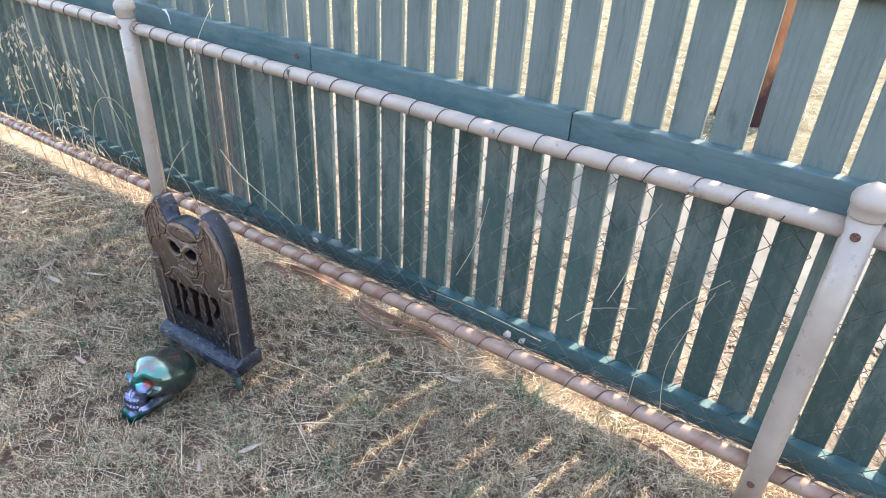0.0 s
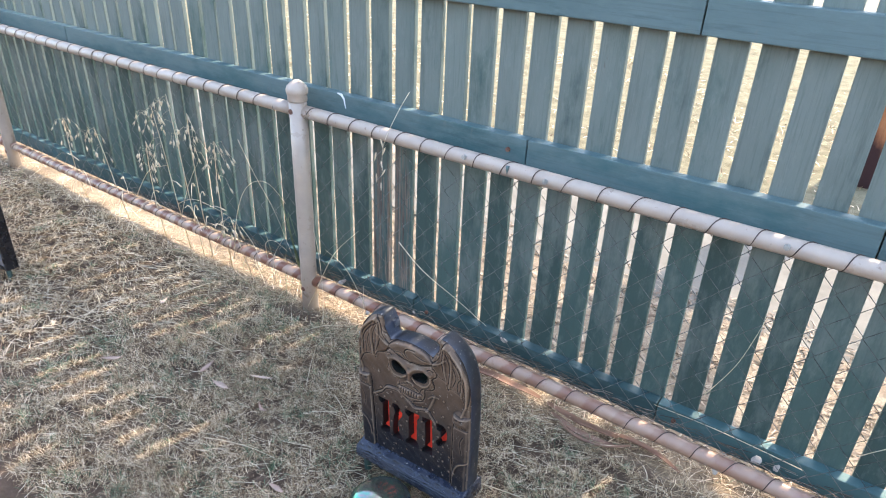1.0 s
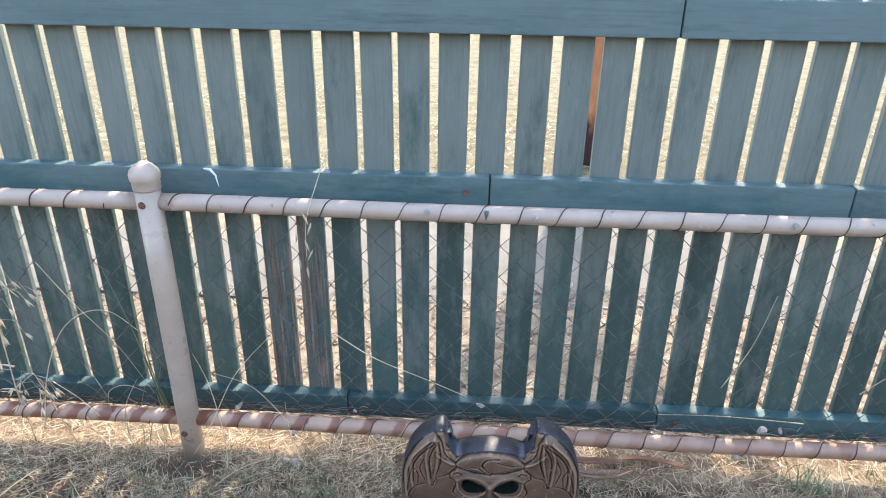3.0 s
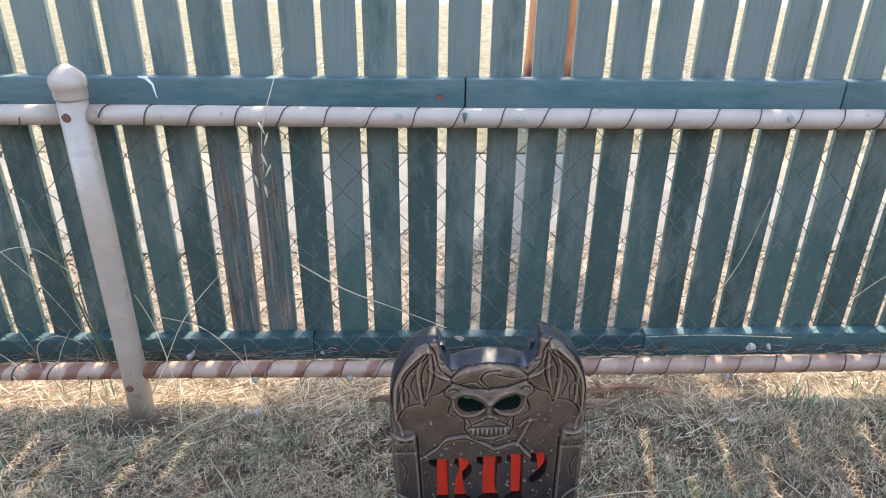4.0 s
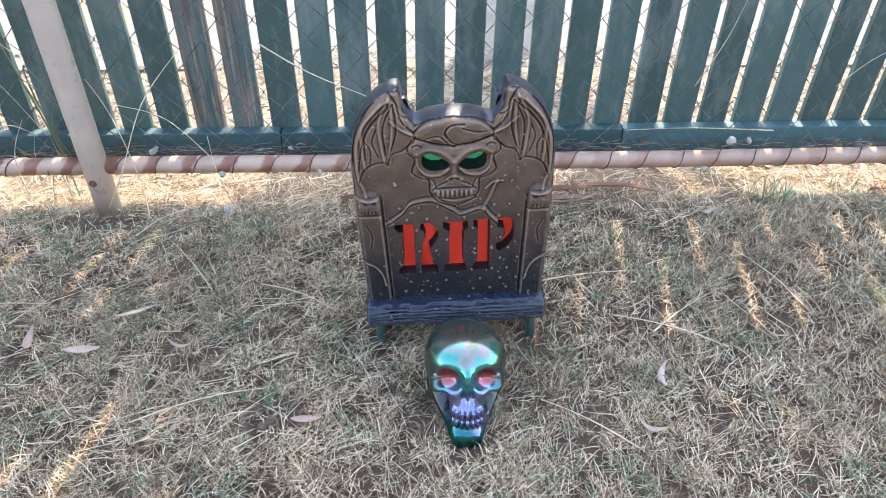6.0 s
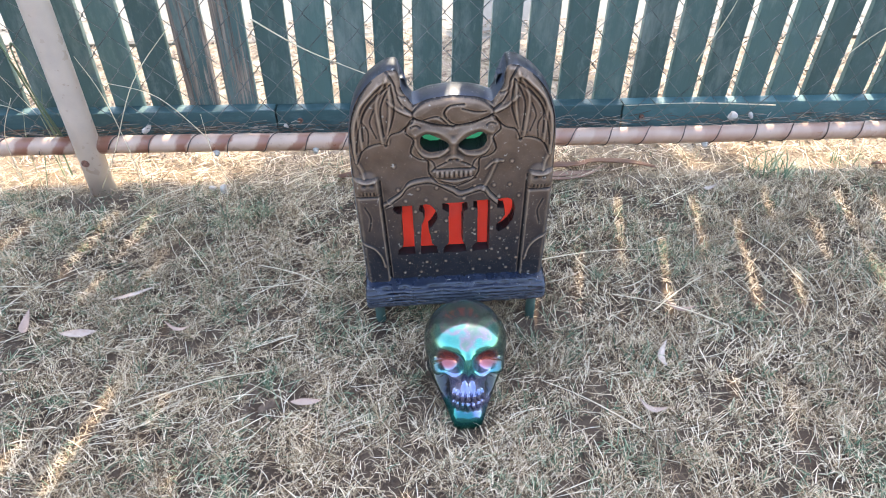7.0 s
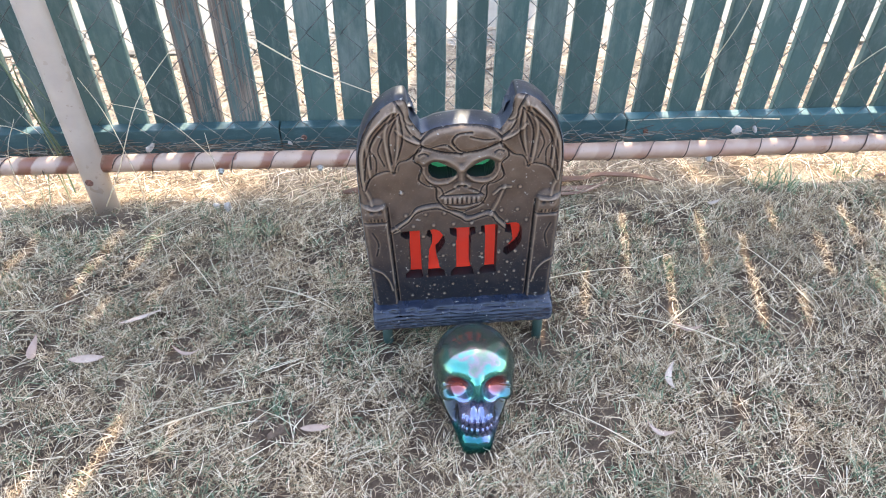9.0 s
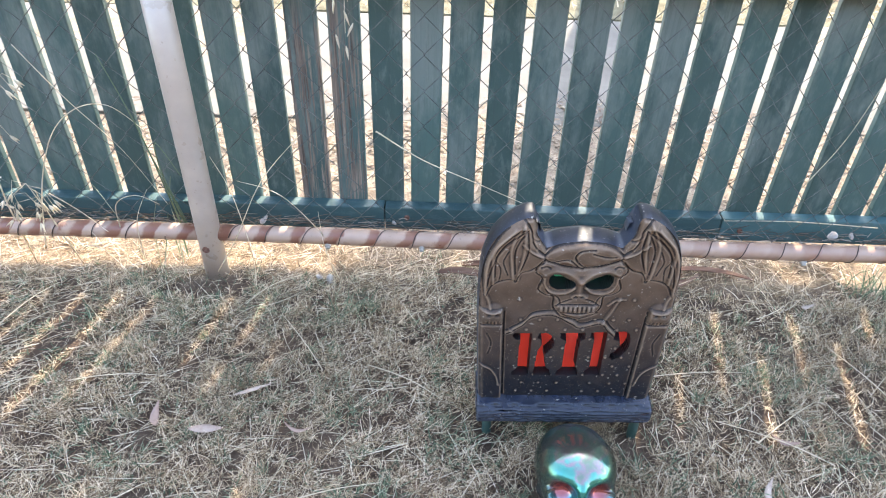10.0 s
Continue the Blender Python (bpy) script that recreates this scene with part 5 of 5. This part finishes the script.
def wild_oat(x, height, lean, seed, arch=0.10):
    """A dry oat weed: bent stem, drooping branchlets and pale husks."""
    r = random.Random(seed)
    oat = tagged(empty("wild_oat", (x, 1.90, ground_height(x, 1.9))), "dry wild oat weed with drooping seed heads at the fence", "weed", "wild oats")
    top = Vector((lean, -0.03 - arch * 0.2, height))
    stem = [Vector((0, 0, 0)), Vector((lean * 0.15, -0.025, height * 0.35)), Vector((lean * 0.5, -0.04, height * 0.72)), top, top + Vector((lean * 0.5 + arch * (1 if lean > 0 else -1) * 0.5, -0.02, -0.02 - arch * 0.3))]
    part("stem", tube(stem, 0, 5, radii=[0.0022, 0.002, 0.0017, 0.0013, 0.0006]), M_OAT, oat, "", True)
    for i in range(16):
        s = stem[2].lerp(stem[3], r.uniform(0.1, 1)) if i < 9 else stem[3].lerp(stem[4], r.uniform(0, 1))
        d = Vector((r.uniform(-0.06, 0.06), r.uniform(-0.03, 0.02), r.uniform(-0.02, 0.02)))
        e = s + d + Vector((0, 0, -r.uniform(0.01, 0.04)))
        bm = tube([s, s + d * 0.7, e], 0.0005, 4)
        part("branchlet", bm, M_OAT, oat)
        bm = bmesh.new()
        aim = Vector((d.x * 0.5, d.y * 0.3, -0.03)).normalized()
        for f in (-0.22, 0.22):
            v = Vector((aim.x + f, aim.y, aim.z)).normalized()
            tube([e, e + v * 0.007, e + v * 0.016, e + v * r.uniform(0.022, 0.030)], 0, 5, bm, True, [0.0006, 0.0026, 0.0020, 0.0003])
        part("husk", bm, M_OAT, oat, "", True)
    for i in range(3):
        a = r.uniform(-1, 1)
        bm = bmesh.new()
        L = r.uniform(0.10, 0.22)
        rows = []
        for j in range(6):
            t = j / 5
            p = Vector((a * L * t, -0.05 * t, height * 0.15 * (i + 1) + L * (0.8 * t - 0.95 * t * t)))
            w = 0.0035 * (1 - t) + 0.0004
            rows.append((bm.verts.new(p + Vector((0, w, w))), bm.verts.new(p - Vector((0, w, -w)))))
        for (p, q), (u, v) in zip(rows, rows[1:]):
            bm.faces.new((p, q, v, u))
        part("blade", bm, M_OAT, oat, "", True)


for i, (x, h, lean) in enumerate(((-2.80, 0.64, 0.03), (-2.86, 0.69, -0.02), (-2.95, 0.62, -0.04), (-2.68, 0.56, 0.05), (-3.12, 0.46, 0.05), (-3.4, 0.44, -0.05), (-3.75, 0.42, 0.05), (-2.56, 0.27, -0.03))):
    wild_oat(x, h, lean, 40 + i)
for pts, r in (([(-2.62, WEB, 0.06), (-2.56, WEB - 0.02, 0.24), (-2.49, WEB - 0.03, 0.38), (-2.42, WEB - 0.03, 0.447), (-2.352, WEB - 0.02, 0.454), (-2.30, WEB, 0.39)], 0.0017),
               ([(-2.52, WEB, 0.57), (-2.45, WEB, 0.46), (-2.36, WEB, 0.34), (-2.29, WEB, 0.20)], 0.0012), ([(-2.56, WEB, 0.22), (-2.50, WEB, 0.17), (-2.44, WEB - 0.02, 0.13)], 0.0014),
               ([(-2.42, WEB, 0.13), (-2.40, WEB - 0.02, 0.21), (-2.35, WEB - 0.02, 0.235), (-2.31, WEB, 0.20)], 0.0014), ([(-2.37, WEB - 0.02, 0.05), (-2.365, WEB - 0.02, 0.16), (-2.33, WEB, 0.24)], 0.0013),
               ([(-2.95, WEB, 0.12), (-2.86, WEB, 0.30), (-2.76, WEB, 0.44)], 0.0015), ([(-2.95, WEB, 0.20), (-2.80, WEB - 0.02, 0.27), (-2.66, WEB, 0.25)], 0.0015), ([(-3.25, WEB, 0.15), (-3.12, WEB, 0.30), (-2.98, WEB, 0.36)], 0.0016)):
    stalk(pts, r)
for pts, r in (([(-2.285, WEB + 0.03, 0.12), (-2.295, WEB, 0.30), (-2.315, WEB - 0.01, 0.43), (-2.357, WEB, 0.555)], 0.0024), ([(-2.275, WEB + 0.03, 0.12), (-2.285, WEB, 0.28), (-2.278, WEB - 0.01, 0.365), (-2.235, WEB - 0.02, 0.29)], 0.0022),
               ([(-2.265, WEB + 0.03, 0.10), (-2.272, WEB, 0.22), (-2.30, WEB, 0.33)], 0.0018)):
    stalk(pts, r, "grass_stem", "tall green grass stem beside the fence post", M_GREEN)


# a seed head hung over the pipe
stalk([(-1.80, PIPE_Y + 0.03, 0.86), (-1.82, PIPE_Y, 0.80), (-1.845, PIPE_Y - 0.03, 0.71), (-1.85, PIPE_Y - 0.03, 0.62)], 0.0013)
hung = tagged(empty("seed_head", (-1.85, PIPE_Y - 0.03, 0.66)), "pale dry seed head hung over the pipe", "seed head")
for i in range(7):
    bm = bmesh.new()
    a = Vector((0.02 * math.sin(i * 2.1), -0.006, 0.07 - 0.022 * i))
    v = Vector((0.5 * math.cos(i * 2.3), -0.2, -1)).normalized()
    tube([a, a + v * 0.008, a + v * 0.018, a + v * 0.028], 0, 5, bm, True, [0.0006, 0.0028, 0.0021, 0.0003])
    part("husk", bm, M_OAT, hung, "", True)

# ---- plain unseen wall behind, added to shape light and the skull's reflections ----
k = Mat("brown_unseen_wall", 0.85, spec=0.2)
k.color(k.ramp(k.noise(3, (1, 1, 1), 6), (0.3, (0.075, 0.068, 0.062)), (0.7, (0.11, 0.10, 0.092)))).bump(k.noise(90), 0.4, 0.003)
wall = link("wall_south", box(-9, 6, -2.9, -2.6, -0.1, 2.1, 0.01), k.m)
tagged(wall, "plain brown unseen wall, added to shape reflections", "wall", kind="structure")

# fibrous debris lodged between the bottom rail and the pipe
def debris():
    r, bm = random.Random(21), bmesh.new()
    for i in range(900):
        x, y, z = r.uniform(-3.4, 0.3), r.uniform(1.896, 1.938), 0.128 + r.uniform(-0.006, 0.010)
        a, ln = r.gauss(0, 0.5), r.uniform(0.02, 0.07)
        d = Vector((math.cos(a), math.sin(a) * 0.35, r.uniform(-0.12, 0.16))) * ln
        p = Vector((x, y, z))
        tube([p, p + d * 0.5 + Vector((0, 0, r.uniform(-0.002, 0.005))), p + d], r.uniform(0.0004, 0.0009), 4, bm)
    ob = link("plant_debris", bm, M_DEBRIS)
    return tagged(ob, "dark dry plant debris lodged behind the bottom pipe", "debris", kind="stuff")


M_DEBRIS = blade_mat("dead_stems", ((0, (0.05, 0.035, 0.028)), (0.6, (0.14, 0.105, 0.08)), (1, (0.42, 0.36, 0.29))), 0.1)
debris()

M_LITTER = blade_mat("leaf_litter", ((0, (0.06, 0.04, 0.028)), (0.5, (0.17, 0.115, 0.08)), (1, (0.34, 0.26, 0.19))), 0.1)
# litter behind the palings
litter_w = lambda x, y: np.ones(len(x))
blades("leaf_litter", 9000, (-3.2, 0.9, 2.02, 2.95), rng, (0.02, 0.055), (0.003, 0.008), (0.0, 0.3), M_LITTER, litter_w, "dry leaf litter behind the fence", 0.3)

# ---- beyond the fence ----
k = Mat("pale_concrete", 0.9, spec=0.2)
k.color(k.ramp(k.noise(5, (1, 1, 1), 8, 0.65), (0.3, (0.105, 0.092, 0.076)), (0.7, (0.165, 0.148, 0.125)))).bump(k.noise(150, (1, 1, 1), 6), 0.4, 0.002)
M_CONCRETE = k.m
k = Mat("dry_verge", 0.95, spec=0.1)
k.color(k.ramp(k.noise(8, (1, 1, 1), 9, 0.7), (0.3, (0.085, 0.07, 0.04)), (0.52, (0.17, 0.146, 0.092)), (0.72, (0.235, 0.205, 0.135)))).bump(k.noise(60, (1, 1, 1), 8, 0.7), 0.8, 0.02)
M_VERGE = k.m


def strip(name, mat, y0, y1, z, label, category):
    bm = box(-40, 40, y0, y1, -0.03, z, 0.006)
    ob = link(name, bm, mat)
    return tagged(ob, label, category, kind="structure")


strip("pavement", M_CONCRETE, 2.75, 3.95, 0.006, "pale concrete footpath behind the fence", "footpath")
strip("verge", M_VERGE, 3.955, 12.0, 0.012, "sunlit yellow dry grass verge", "verge")


# ---- gum tree on the verge, whose crown shades the yard ----
def gum_tree():
    base = Vector((-0.70, 4.78, 0))
    tree = tagged(empty("gum_tree", base), "gum tree with red-brown trunk and dark base", "tree")
    k = Mat("gum_bark", 0.9, spec=0.15)
    z = k.n.new("ShaderNodeSeparateXYZ")
    k.l.new(k.co, z.inputs[0])
    add = k.n.new("ShaderNodeMath")
    add.operation = "MULTIPLY_ADD"
    k.l.new(k.noise(9, (1, 1, 0.5), 5), add.inputs[0])
    add.inputs[1].default_value = 0.5
    k.l.new(z.outputs["Z"], add.inputs[2])
    c = k.ramp(k.noise(12, (1, 1, 0.25), 6, 0.7), (0.3, (0.30, 0.11, 0.05)), (0.7, (0.50, 0.22, 0.11)))
    k.color(k.mix(k.ramp(add.outputs[0], (0.48, 0.0), (0.62, 1.0)), (0.05, 0.025, 0.025), c)).bump(k.noise(30, (1, 1, 0.2), 6), 0.8, 0.01)
    bark = k.m
    r = random.Random(3)
    path = [(0, 0, -0.1), (0, 0, 0.05), (0.01, 0, 0.5), (0.02, 0.02, 1.2), (-0.03, 0.03, 2.0), (-0.06, 0.0, 2.8)]
    part("trunk", tube(path, 0, 18, radii=[0.185, 0.17, 0.158, 0.152, 0.135, 0.11]), bark, tree, "", True)
    clumps = []
    tips = [((-0.40, 0.04, 4.0), 0.15), ((-0.22, 0.13, 4.0), 0.18), ((-0.03, 0.10, 4.1), 0.18), ((0.12, 0.12, 4.0), 0.12), ((0.10, -0.45, 4.0), 0.20), ((0.38, -0.47, 4.0), 0.20),
            ((0.66, -0.46, 4.1), 0.20), ((0.95, -0.48, 4.1), 0.20), ((1.25, -0.46, 4.1), 0.20), ((0.25, -0.72, 4.0), 0.22), ((0.75, -0.74, 4.1), 0.22), ((1.2, -0.76, 4.1), 0.22), ((-0.62, -0.6, 4.1), 0.12), ((-0.86, -0.12, 4.0), 0.08), ((-0.70, -0.08, 4.1), 0.07), ((-0.35, -0.30, 4.0), 0.08)]
    for i, (tip, size) in enumerate(tips):
        s, tip = Vector((-0.05, 0.02, 1.9 + 0.07 * i)), Vector(tip)
        mid = s.lerp(tip, 0.5) + Vector((0, 0, -0.15))
        part("limb", tube([s, mid, tip], 0, 8, radii=[0.05, 0.035, 0.012]), bark, tree, "", True)
        for q in range(6):
            clumps.append((tip + Vector((r.gauss(0, 0.5), r.gauss(0, 0.4), r.gauss(0, 0.5))) * size, size * r.uniform(0.45, 0.75)))
    vs, fs = [], []
    for c, size in clumps:
        for q in range(200):
            p = c + Vector((r.gauss(0, 1), r.gauss(0, 1), r.gauss(0, 0.7))) * size * 0.62
            d = Vector((r.gauss(0, 0.5), r.gauss(0, 0.5), -1)).normalized()
            w = d.orthogonal().normalized()
            w.rotate(Matrix.Rotation(r.uniform(0, 6.28), 3, d))
            ln, wd = r.uniform(0.07, 0.13), r.uniform(0.010, 0.016)
            n = len(vs)
            vs += [p, p + d * ln * 0.4 + w * wd, p + d * ln, p + d * ln * 0.4 - w * wd]
            fs.append((n, n + 1, n + 2, n + 3))
    crown = from_arrays("crown", [tuple(v) for v in vs], fs, M_LEAF, tree)
    return tagged(crown, "drooping narrow grey-green leaves", kind="stuff")


gum_tree()
build_pickets()
